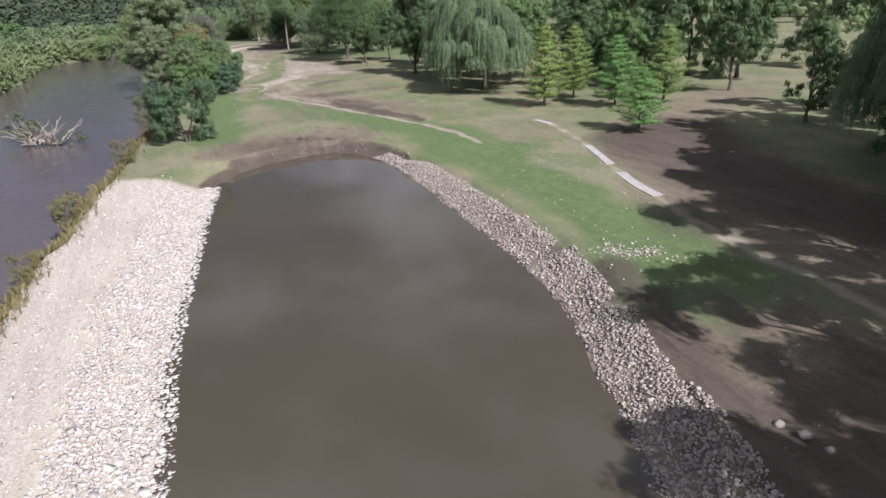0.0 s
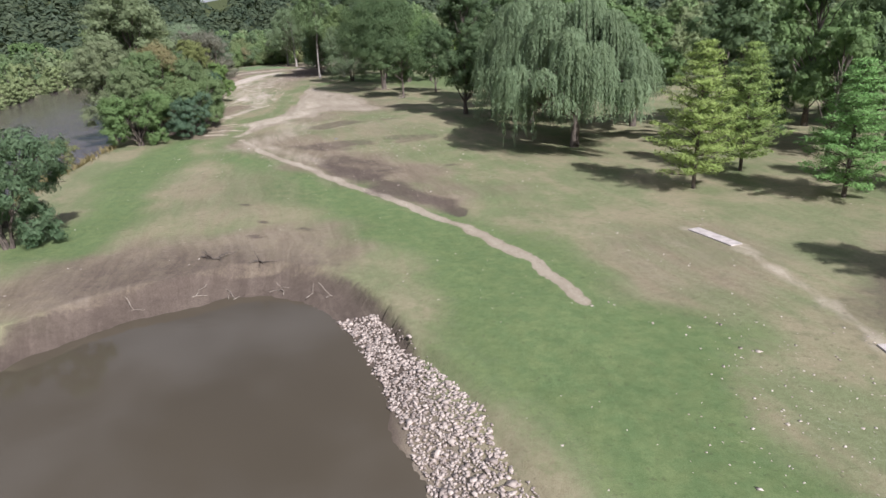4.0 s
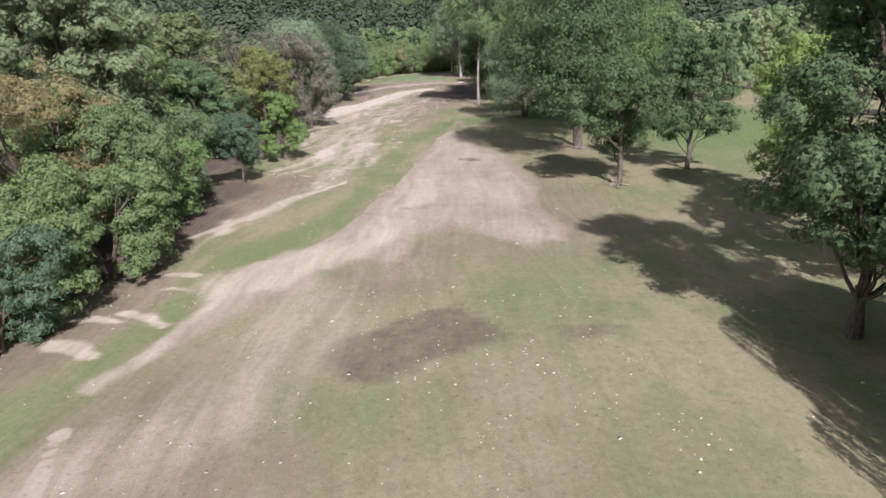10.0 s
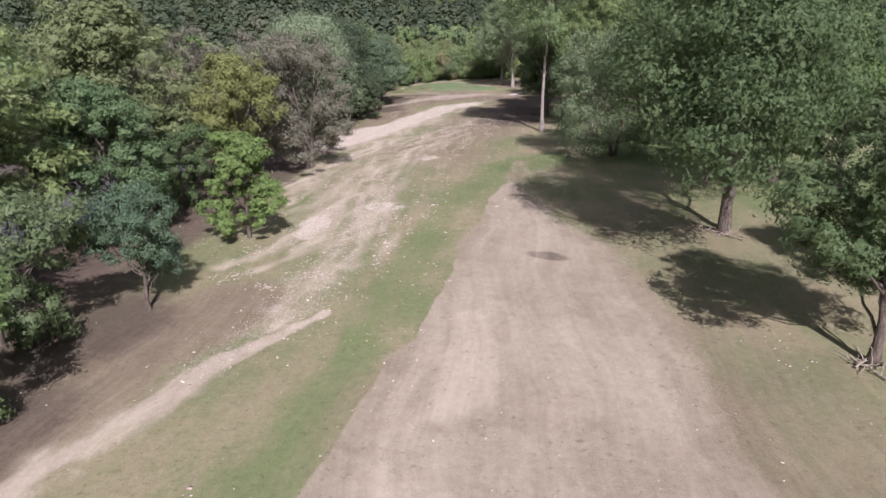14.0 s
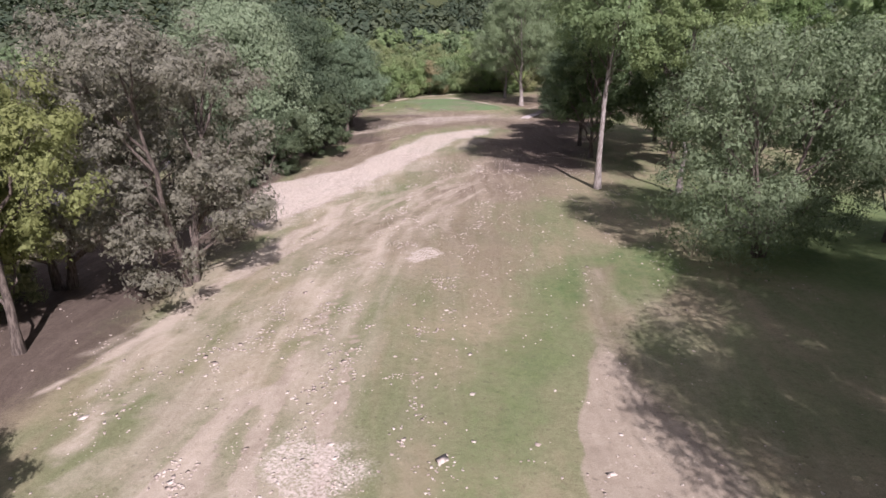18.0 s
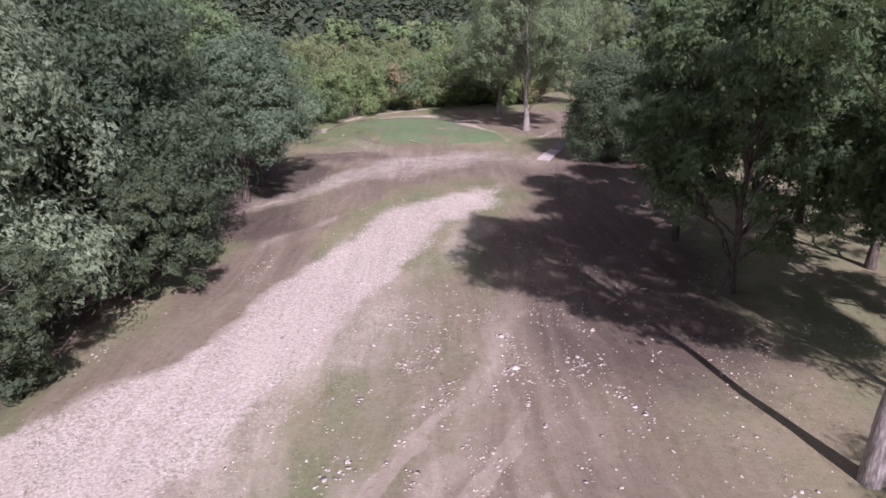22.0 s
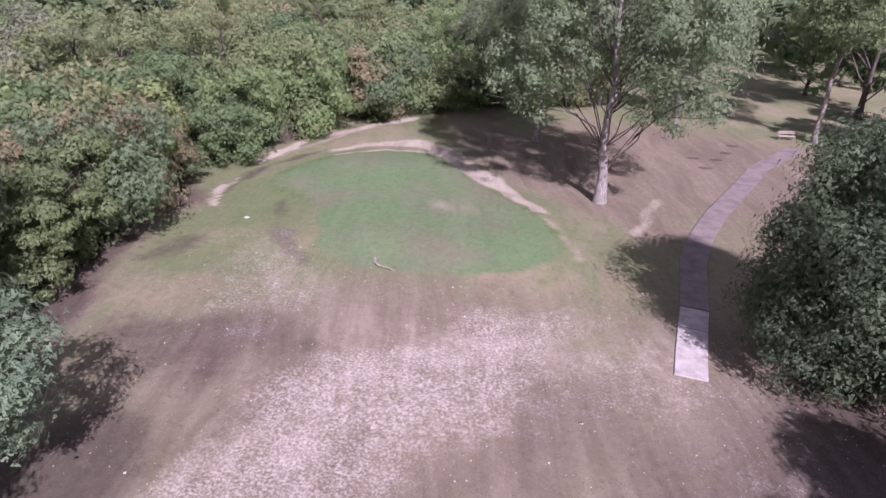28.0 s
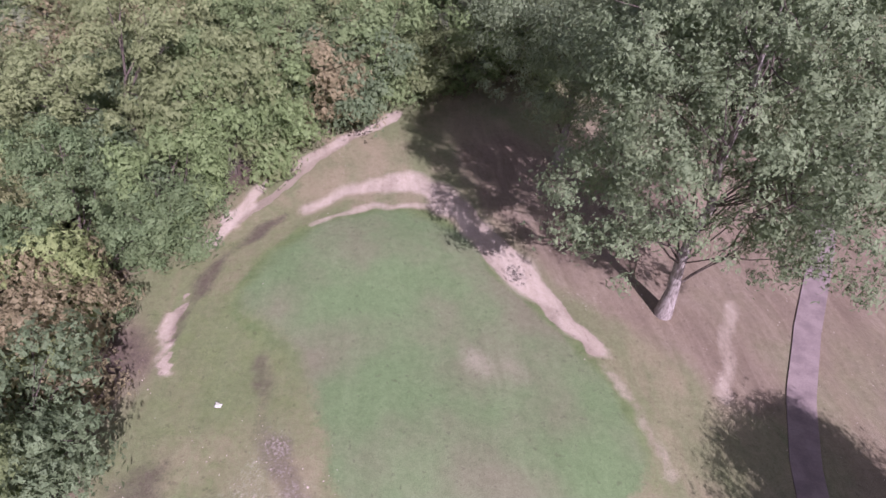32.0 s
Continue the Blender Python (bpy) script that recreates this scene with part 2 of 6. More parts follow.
def ground_material():
    mat, n = material("flooded_turf")
    p = n.place()
    cover = n.add("ShaderNodeAttribute", "Color", (("attribute_name", "cover"),))
    soil = n.add("ShaderNodeAttribute", "Color", (("attribute_name", "soil"),))
    a, b = n.add("ShaderNodeSeparateColor", None, Color=cover), n.add("ShaderNodeSeparateColor", None, Color=soil)
    fine, mid, broad = n.noise(7.0, 6.0, 0.7, p), n.noise(0.9, 5.0, 0.6, p), n.noise(0.12, 4.0, 0.55, p)
    grain = n.noise(38.0, 3.0, 0.6, p)
    flow_at = n.add("ShaderNodeCombineXYZ", 0, X=n.math("MULTIPLY", n.add("ShaderNodeVectorMath", "Value", (("operation", "DOT_PRODUCT"),), i0=p, i1=(0.92, 0.39, 0.0)), 0.42), Y=n.math("MULTIPLY", n.add("ShaderNodeVectorMath", "Value", (("operation", "DOT_PRODUCT"),), i0=p, i1=(-0.39, 0.92, 0.0)), 0.1))
    flow = n.noise(1.0, 4.0, 0.55, flow_at, 0.8)
    jitter = n.math("ADD", n.math("MULTIPLY", n.math("SUBTRACT", fine, 0.5), 0.55), n.math("MULTIPLY", n.math("SUBTRACT", mid, 0.5), 0.5))

    def mask(value, low=0.32, high=0.68):
        return n.step(n.math("ADD", value, jitter), low, high)

    warp = n.add("ShaderNodeTexNoise", "Color", Vector=p, Scale=0.09, Detail=2.0)
    bent = n.add("ShaderNodeVectorMath", 0, (("operation", "MULTIPLY_ADD"),), i0=warp, i1=(4.0, 4.0, 0.0), i2=p)
    wash_at = n.add("ShaderNodeCombineXYZ", 0, X=n.math("MULTIPLY", n.add("ShaderNodeVectorMath", "Value", (("operation", "DOT_PRODUCT"),), i0=bent, i1=(0.91, 0.42, 0.0)), 0.8), Y=n.math("MULTIPLY", n.add("ShaderNodeVectorMath", "Value", (("operation", "DOT_PRODUCT"),), i0=bent, i1=(-0.42, 0.91, 0.0)), 0.085))
    streak = n.noise(1.0, 4.0, 0.5, wash_at, 0.5)
    drift = n.math("ADD", n.math("MULTIPLY", n.math("SUBTRACT", streak, 0.5), 0.42), n.math("MULTIPLY", jitter, 0.55))

    def wash(value, low, high):
        return n.step(n.math("ADD", value, drift), low, high)

    turf = n.mix(n.step(n.math("ADD", n.math("MULTIPLY", broad, 0.55), n.math("MULTIPLY", flow, 0.45)), 0.38, 0.62), TURF_DRY, TURF)
    turf = n.mix(n.step(fine, 0.3, 0.7), n.mix(0.2, turf, (0.10, 0.085, 0.05)), n.mix(0.07, turf, (0.42, 0.4, 0.27)))
    turf = n.mix(n.math("MULTIPLY", n.step(mid, 0.52, 0.68), 0.35), turf, (0.15, 0.185, 0.085))
    turf = n.mix(mask(a.outputs[2], 0.2, 0.9), turf, n.mix(n.step(mid, 0.3, 0.7), LUSH, (0.168, 0.215, 0.088)))
    turf = n.mix(mask(b.outputs[2], 0.12, 0.6), turf, n.mix(n.step(broad, 0.35, 0.7), PUTTING, (0.215, 0.215, 0.135)))
    earth = n.mix(n.step(flow, 0.2, 0.8), SOIL, n.mix(n.step(mid, 0.3, 0.7), (0.27, 0.218, 0.152), (0.3, 0.243, 0.18)))
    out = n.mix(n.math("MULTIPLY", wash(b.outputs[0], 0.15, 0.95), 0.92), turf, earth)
    veil = n.add("ShaderNodeAttribute", "Alpha", (("attribute_name", "cover"),))
    veil = n.step(n.math("ADD", veil, n.math("MULTIPLY", n.math("SUBTRACT", fine, 0.5), 0.3)), 0.38, 0.58)
    out = n.mix(n.math("MULTIPLY", veil, 0.9), out, n.mix(n.step(broad, 0.36, 0.62), (0.335, 0.28, 0.212), (0.395, 0.335, 0.258)))
    stain = n.step(n.noise(0.3, 3.0, 0.5, p, 0.6), 0.53, 0.6)
    out = n.mix(n.math("MULTIPLY", n.math("MULTIPLY", stain, veil), 0.22), out, (0.2, 0.16, 0.12))
    out = n.mix(n.math("MULTIPLY", mask(a.outputs[1], 0.26, 0.82), 0.85), out, n.mix(mid, MUD_AND_SHADE, (0.13, 0.10, 0.08)))
    out = n.mix(n.math("MULTIPLY", wash(a.outputs[0], 0.18, 0.95), 0.95), out, n.mix(n.step(flow, 0.3, 0.75), SILT, (0.39, 0.328, 0.252)))
    out = n.mix(n.math("MULTIPLY", n.math("MULTIPLY", mask(b.outputs[1], 0.3, 0.8), n.step(fine, 0.36, 0.64)), 0.85), out, CHIP)
    wild = n.add("ShaderNodeAttribute", "Alpha", (("attribute_name", "soil"),))
    out = n.mix(wild, out, n.mix(mid, (0.06, 0.085, 0.03), (0.11, 0.12, 0.055)))
    out = n.mix(0.36, out, n.mix(n.step(grain, 0.25, 0.75), (0.0, 0.0, 0.0), (1.0, 1.0, 1.0)), "SOFT_LIGHT")
    out = n.mix(0.16, out, n.mix(n.step(n.noise(2.4, 6.0, 0.75, p), 0.3, 0.7), (0.1, 0.1, 0.1), (0.9, 0.9, 0.9)), "SOFT_LIGHT")
    out = n.mix(0.13, out, n.mix(n.step(flow, 0.25, 0.75), (0.2, 0.2, 0.2), (0.8, 0.8, 0.8)), "SOFT_LIGHT")
    bare = n.math("MULTIPLY", n.math("MAXIMUM", a.outputs[0], b.outputs[0]), 0.5)
    comb = n.noise(1.0, 4.0, 0.65, n.add("ShaderNodeVectorMath", 0, (("operation", "MULTIPLY"),), i0=wash_at, i1=(3.2, 1.0, 1.0)), 0.25)
    out = n.mix(n.math("ADD", n.math("MULTIPLY", bare, 0.24), 0.03, True), out, n.mix(n.step(comb, 0.34, 0.66), (0.15, 0.15, 0.15), (0.82, 0.82, 0.82)), "SOFT_LIGHT")
    out = n.mix(n.math("MULTIPLY", bare, 0.3), out, n.mix(n.step(streak, 0.34, 0.66), (0.2, 0.2, 0.2), (0.8, 0.8, 0.8)), "SOFT_LIGHT")
    speck = n.step(n.noise(3.4, 2.0, 0.5, p), 0.66, 0.7)
    out = n.mix(n.math("MULTIPLY", speck, 0.3), out, (0.075, 0.06, 0.045))
    relief = n.math("ADD", n.math("MULTIPLY", fine, 0.7), n.math("MULTIPLY", grain, 0.3))
    n.surface(principled(n, out, 0.93, n.bump(relief, 0.55, 0.08), Specular_IOR_Level=0.2))
    return mat


TURF, TURF_DRY, LUSH, PUTTING = (0.188, 0.216, 0.104), (0.335, 0.292, 0.184), (0.125, 0.182, 0.073), (0.16, 0.238, 0.108)
SOIL, MUD_AND_SHADE, SILT, CHIP = (0.21, 0.163, 0.12), (0.085, 0.064, 0.055), (0.57, 0.495, 0.39), (0.72, 0.635, 0.56)


def water_material(name, colour, ripple, scale, rough):
    mat, n = material(name)
    p = n.place()
    body = n.mix(n.noise(0.07, 3.0, 0.5, p), colour, tuple(c * 0.7 for c in colour))
    height = n.math("ADD", n.noise(scale, 3.0, 0.6, p), n.math("MULTIPLY", n.noise(scale * 0.18, 2.0, 0.5, p), 1.6))
    n.surface(principled(n, body, rough, n.bump(height, ripple, 0.12), IOR=1.33))
    return mat


def leaf_material(name, crowns=False):
    """Leaves in their object's colour; crowns: each crown of a mass takes a shade of its own."""
    mat, n = material(name)
    info = n.add("ShaderNodeObjectInfo", None)
    each = n.add("ShaderNodeNewGeometry", "Random Per Island")
    p = n.place()
    tint = info.outputs["Color"]
    if crowns:
        each = n.step(each, -0.6, 1.6)
        tone = n.add("ShaderNodeAttribute", "Fac", (("attribute_name", "tone"),))
        tint = n.mix(tone, n.mix(0.35, tint, (0.04, 0.07, 0.038)), n.mix(0.16, tint, (0.3, 0.33, 0.14)))
    shade = n.mix(each, n.mix(0.2, tint, (0.02, 0.03, 0.012)), n.mix(0.1, n.mix(0.3, tint, (1.0, 1.0, 0.9), "SOFT_LIGHT"), (0.4, 0.4, 0.26)))
    patch = n.step(n.noise(0.55, 2.0, 0.5, p), 0.35, 0.7)
    shade = n.mix(n.math("MULTIPLY", patch, 0.2), shade, n.mix(0.5, tint, (0.24, 0.23, 0.1)))
    gloss = principled(n, shade, 0.6, None, Specular_IOR_Level=0.16)
    through_leaf = n.add("ShaderNodeBsdfTranslucent", 0, Color=n.mix(0.3, shade, (0.22, 0.28, 0.07)))
    leaf = n.add("ShaderNodeMixShader", 0, i0=0.22, i1=gloss, i2=through_leaf)
    if not crowns:
        gaps = n.step(n.noise(16.0, 1.0, 0.5, p), 0.46, 0.48)
        leaf = n.add("ShaderNodeMixShader", 0, i0=gaps, i1=n.add("ShaderNodeBsdfTransparent", 0), i2=leaf)
    n.surface(leaf)
    return mat


def bark_material(name, light, dark):
    mat, n = material(name)
    p = n.place()
    high = n.add("ShaderNodeVectorMath", 0, (("operation", "MULTIPLY"),), i0=p, i1=(7.0, 7.0, 1.2))
    streak, spots = n.noise(1.6, 5.0, 0.65, high), n.noise(1.2, 3.0, 0.6, p)
    colour = n.mix(n.step(streak, 0.35, 0.65), dark, light)
    colour = n.mix(n.math("MULTIPLY", n.step(spots, 0.5, 0.75), 0.5), colour, dark)
    n.surface(principled(n, colour, 0.92, n.bump(streak, 0.8, 0.05)))
    return mat


def stone_material(name, light, dark):
    mat, n = material(name)
    p = n.place()
    each = n.add("ShaderNodeObjectInfo", "Random")
    island = n.add("ShaderNodeNewGeometry", "Random Per Island")
    pick = n.math("FRACT", n.math("ADD", each, island))
    colour = n.mix(n.step(pick, 0.1, 0.9), dark, light)
    grain = n.noise(9.0, 5.0, 0.65, p)
    colour = n.mix(n.math("MULTIPLY", n.step(grain, 0.45, 0.75), 0.3), colour, tuple(c * 0.6 for c in dark))
    n.surface(principled(n, colour, 0.9, n.bump(grain, 0.5, 0.03)))
    return mat


def plain_material(name, light, dark, scale=2.0, rough=0.9):
    mat, n = material(name)
    p = n.place()
    big, small = n.noise(scale, 5.0, 0.6, p), n.noise(scale * 14, 3.0, 0.6, p)
    colour = n.mix(n.step(big, 0.35, 0.7), light, dark)
    colour = n.mix(0.3, colour, n.mix(small, (0, 0, 0), (1, 1, 1)), "SOFT_LIGHT")
    n.surface(principled(n, colour, rough, n.bump(small, 0.4, 0.01)))
    return mat


GROUND = ground_material()
POND_WATER = water_material("pond_water", (0.11, 0.091, 0.064), 0.03, 1.6, 0.04)
RIVER_WATER = water_material("river_water", (0.15, 0.12, 0.122), 0.5, 1.1, 0.06)
LEAVES = leaf_material("leaves")
CANOPY = leaf_material("canopy_leaves", True)
BARK = bark_material("grey_brown_bark", (0.2, 0.165, 0.135), (0.07, 0.055, 0.045))
BARK_PALE = bark_material("pale_bark", (0.46, 0.42, 0.38), (0.2, 0.17, 0.15))
STONE_PALE = stone_material("pale_limestone", (0.74, 0.67, 0.6), (0.52, 0.46, 0.41))
STONE = stone_material("riprap_limestone", (0.6, 0.51, 0.445), (0.36, 0.295, 0.255))
CHIPS = stone_material("drifted_wood_chips", (0.7, 0.62, 0.53), (0.46, 0.38, 0.32))
CONCRETE = plain_material("worn_concrete", (0.6, 0.54, 0.5), (0.42, 0.37, 0.34))
ASPHALT = plain_material("old_asphalt", (0.3, 0.245, 0.225), (0.205, 0.165, 0.155), 0.8)
DRIFTWOOD = bark_material("driftwood", (0.5, 0.44, 0.36), (0.25, 0.2, 0.16))


# ---- what covers the ground ----
def covers(x, y):
    """Shares of silt, damp mud, lush grass, bare soil, wood chips and putting green at each place. Mud also paints some
    tree shade.
    """
    flat = np.shape(x)
    wx, wy = wobble(x, y, 0.9, 4.0)
    sand, mud, lush, soil, chips, crisp = (np.zeros(flat) for _ in range(6))

    def lay(old, new_one, share=1.0):
        return np.maximum(old, new_one * share)

    pond = inside(x, y, POND)
    bank = wx - river_edge(wy)
    # muddy rim at the pond's far end and its right shore
    soil = lay(soil, blob(wx, wy, -25, 90, 13, 8, 25, 0.5))
    mud = lay(mud, blob(wx, wy, -25, 88, 13, 7, 15, 0.7), 0.62)
    soil = lay(soil, (1 - smooth(pond, 0.5, 3.5)), 1.0)
    shore = smooth(x, -9, -5) * (1 - smooth(y, 76, 82))
    mud = lay(mud, (1 - smooth(pond, 1.6, 2.9)) * 0.95 * (1 - 0.55 * shore))
    sand = lay(sand, (1 - smooth(pond, 2.4, 3.4)) * shore, 0.4)
    sand = lay(sand, (1 - smooth(np.abs(pond - 2.6), 0.2, 0.8)) * smooth(-x, 20, 27) * smooth(y, 80, 85), 0.3)
    # lush strips of the first fairway
    lush = lay(lush, ribbon(wx, wy, [(3, 74), (-2, 88), (-9, 97), (-20, 108), (-32, 122), (-44, 138)], 12, 0.8), 0.9)
    lush = lay(lush, ribbon(wx, wy, [(15.5, 36), (13.5, 50), (9.5, 64), (4, 80)], 9.5, 0.6), 1.0)
    lush = lay(lush, blob(wx, wy, 17, 39, 7, 5, 20, 0.6), 0.9)
    lush = lay(lush, ribbon(wx, wy, [(-36, 90), (-40, 104), (-46, 118), (-53, 140)], 9, 0.8), 0.85)
    soil = lay(soil, blob(wx, wy, -31, 110, 9, 16, 30, 0.7), 0.45)
    # wet ground, its mud deepened to paint tree shade, and the pale path on the right of the pond
    soil = lay(soil, ribbon(wx, wy, [(32, 30), (27, 46), (25, 60), (24, 78), (30, 96), (50, 118)], 14, 0.6), 0.85)
    soil = lay(soil, blob(wx, wy, 9, 92, 7, 9, 10, 0.6), 0.55)
    soil = lay(soil, ribbon(wx, wy, [(14, 12), (14, 24), (13, 32)], 6, 0.7), 0.9)
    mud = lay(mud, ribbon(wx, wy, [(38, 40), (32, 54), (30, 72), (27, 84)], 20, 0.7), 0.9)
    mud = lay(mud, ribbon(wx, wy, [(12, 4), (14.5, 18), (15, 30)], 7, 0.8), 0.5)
    sand = lay(sand, ribbon(x, y, [(10.9, 98.3), (13.0, 94.6), (15.0, 86.5), (15.9, 80.7), (16.9, 70), (17.7, 62.6), (19.5, 54)], 1.3, 0.8, 0.4), 0.6)
    sand = lay(sand, ribbon(wx, wy, [(27, 33), (22.5, 43), (19.5, 54)], 1.6, 0.6), 0.6)
    chips = lay(chips, blob(wx, wy, 13.0, 45.0, 2.4, 1.5, -10, 0.8, 0.7), 0.4)
    chips = lay(chips, blob(wx, wy, 12, 72, 6, 10, 0, 0.8), 0.3)
    # silt line across the fairway with the wet hollow beside it
    line = [(-43, 139), (-36, 131.5), (-30, 125), (-18.6, 111.8), (-11.4, 105.1), (-6.1, 98.8), (-2.3, 94.8), (0.4, 88.7), (1.8, 84)]
    sand = lay(sand, ribbon(wx - 1.1, wy - 0.8, line, 3.6, 1.0, 0.3, taper=0.3), 0.1 + 0.5 * smooth(wy, 118, 129))
    mud = lay(mud, ribbon(wx, wy, [(-29, 127), (-24, 121.5), (-18.3, 115.8), (-12.2, 109.3), (-7.0, 103)], 4.2, 1.0, 0.5, taper=0.8) * (0.62 + 0.5 * fbm(x / 2.2, y / 2.2, 15)), 1.0)
    soil = lay(soil, blob(wx, wy, -10.5, 107.5, 3.2, 4.6, 45, 0.7), 0.8)
    soil = lay(soil, ribbon(wx, wy, [(-38, 137), (-32, 133), (-25, 127), (-17, 119), (-10, 111)], 10, 0.7, 0.5), 0.85)
    mud = lay(mud, ribbon(wx, wy, [(-32, 133.5), (-25, 127.5), (-19, 121.5)], 7, 0.9, 0.6, taper=0.5) * (0.4 + 0.9 * fbm(x / 3.5, y / 3.5, 19)), 0.7)
    soil = lay(soil, ribbon(wx, wy, [(-34, 136), (-27, 125), (-18, 116), (-9, 108)], 8, 0.6), 0.6)
    mud = lay(mud, blob(wx, wy, -28, 136, 6.2, 4.2, 30, 0.3, 0.55), 0.6)
    mud = lay(mud, blob(wx, wy, -18, 140, 4.4, 3.0, 10, 0.35, 0.6), 0.55)
    mud = lay(mud, blob(wx, wy, -34.3, 154, 3.2, 5.4, -28, 0.25), 0.6)
    mud = lay(mud, blob(wx, wy, -26, 158, 2.6, 1.4, 20, 0.4), 0.5)
    mud = lay(mud, blob(wx, wy, -10.3, 122.7, 1.1, 0.8, 20, 0.7, 0.5), 0.7)
    soil = lay(soil, blob(wx, wy, -36, 138, 8, 14, 35, 0.6), 0.75)
    soil = lay(soil, blob(wx, wy, -27, 148, 12, 18, 25, 0.8), 0.4)
    # broad sheet of silt and the green tongue beside it
    shore_side = [(-46.2, 145), (-47.4, 150.4), (-49.9, 157.1), (-50.7, 161), (-48.9, 162.1), (-48.9, 167.8), (-50.0, 174.6), (-51.7, 180), (-52.3, 185.5), (-54.6, 194.2),
                  (-57, 199.8), (-57.6, 205.8), (-60.3, 213.5), (-62, 220.6), (-65.6, 232)]
    wood_side = [(-63.1, 233), (-61.2, 226), (-57.5, 217.6), (-52, 209), (-46, 204), (-42.5, 197.6), (-39.1, 191.9), (-37.2, 186.2), (-35, 181.5), (-31.1, 175.5), (-32.3, 171.1),
                 (-36.5, 172.4), (-39.8, 173.4), (-42.2, 170.3), (-40.7, 164.4), (-44.3, 163.9), (-45.2, 161.1), (-43.5, 158.4), (-45.8, 153)]
    sx, sy = wobble(x, y, 0.5, 2.6, 9)
    d = inside(sx, sy, shore_side + wood_side)
    blunt = 0.45 + 4.2 * smooth(off_line(sx, sy, shore_side)[0] - off_line(sx, sy, wood_side)[0], -1.0, 2.5)
    crisp = lay(crisp, np.clip(0.5 - d / (2 * blunt), 0, 1) * (1 - smooth(y, 212, 228)))
    wash = (1 - smooth(d, -2.2, 1.0)) * (0.7 + 0.6 * fbm((0.92 * x + 0.39 * y) / 2.6, (0.92 * y - 0.39 * x) / 11, 66))
    sand = lay(sand, wash, 0.42)
    sand = lay(sand, blob(wx, wy, -47.6, 160.5, 3.0, 6.0, -15, 0.5, 0.5), 0.75)
    soil = lay(soil, (1 - smooth(d, -1.0, 0.8)), 0.6)
    soil = lay(soil, blob(wx, wy, -40.5, 163, 5, 8, 0, 0.7), 0.75)
    sand = lay(sand, blob(wx, wy, -40.5, 165, 4.5, 7, 0, 0.9), 0.3)
    mud = lay(mud, blob(wx, wy, -47.0, 194.5, 3.6, 6.5, 5, 0.6, 0.5), 0.34)
    sand = lay(sand, ribbon(wx, wy, [(-48.6, 155), (-47.2, 160), (-45.4, 165), (-45.3, 170), (-46.6, 178), (-50, 188)], 4.6, 0.9, 0.3, taper=0.4), 0.85)
    sand = lay(sand, ribbon(wx, wy, [(-46.4, 144), (-46.7, 149), (-47.7, 153), (-49, 156.5)], 1.2, 0.9, 0.3), 0.75)
    sand = lay(sand, ribbon(wx, wy, [(-44, 173), (-40, 177), (-36, 175), (-31.5, 173)], 2.6, 1.0, 0.4, taper=0.6), 0.45)
    sand = lay(sand, blob(wx, wy, -27, 152, 10, 17, 25, 0.9, 0.5), 0.2)
    sand = lay(sand, ribbon(wx, wy, [(-40, 135.5), (-39.5, 145), (-41.5, 156)], 7.5, 1.0, 0.4), 0.46)
    tan = smooth(wx + 54.6 + 0.36 * (wy - 199), 0.0, 0.5) * (1 - smooth(wx + 54.6 + 0.36 * (wy - 199), 7, 13)) * smooth(wy, 180, 192) * (1 - smooth(wy, 226, 236))
    sand = lay(sand, tan, 0.3)
    sand = sand * (1 - 0.55 * blob(wx, wy, -45.5, 177, 1.6, 4.2, -10, 0.6, 0.6)) * (1 - 0.5 * blob(wx, wy, -38, 180, 3.6, 2.2, 10, 0.7, 0.7))
    mud = lay(mud, blob(wx, wy, -50, 200.3, 1.9, 0.8, 10, 0.3), 0.9)
    mud = lay(mud, blob(wx, wy, -45.5, 178, 1.3, 3.8, -12, 0.6, 0.6), 0.3)
    mud = lay(mud, blob(wx, wy, -47.5, 207, 1.7, 1.2, 0, 0.4), 0.5)
    lush = lay(lush, ribbon(wx, wy, [(-47, 146), (-50.5, 154), (-52.5, 163), (-51, 172), (-55.5, 187), (-60, 201), (-64.5, 216), (-66, 230)], 4.6, 0.6, 0.2), 0.6)
    lush = lay(lush, ribbon(wx, wy, [(-50, 130), (-54, 146), (-57, 158)], 5, 0.6), 0.6)
    lush = lay(lush, ribbon(wx, wy, [(-1, 108), (-9, 123), (-17, 142), (-25, 160), (-33, 180)], 15, 0.9) * (0.3 + 0.9 * fbm(x / 4.5, y / 4.5, 29)), 0.6)
    lush = lay(lush, blob(wx, wy, -62.5, 231, 3.6, 8, -14, 0.5), 1.0)
    lush = lay(lush, blob(wx, wy, -24, 232, 22, 26, 0, 0.6), 0.8)
    lush = lay(lush, blob(wx, wy, -50, 250, 14, 20, 25, 0.5), 0.9)
    # silt streaks along the wooded edge
    for k, (ax, ay, long, thick) in enumerate(((-56.2, 143.2, 3.2, 0.5), (-54.6, 146.0, 5.6, 0.9), (-55.4, 149.0, 3.0, 0.6), (-53.0, 150.6, 4.4, 1.0), (-53.6, 154.6, 2.6, 0.6), (-55.6, 157.0, 3.6, 0.7))):
        sand = lay(sand, ribbon(wx, wy, [(ax, ay), (ax + 0.5 * long, ay + 0.5), (ax + long, ay + 0.2 + 0.25 * (k % 3))], thick, 0.9, 0.5, 5 + k, 0.5), 1.0)
    sand = lay(sand, ribbon(wx, wy, [(-56.5, 160.5), (-59.4, 168), (-59, 175), (-60.4, 183.5)], 2.6, 0.95, 0.5, taper=0.7), 0.85)
    soil = lay(soil, ribbon(wx, wy, [(-53, 146), (-59, 158), (-63, 170), (-66, 182)], 8, 0.6), 0.8)
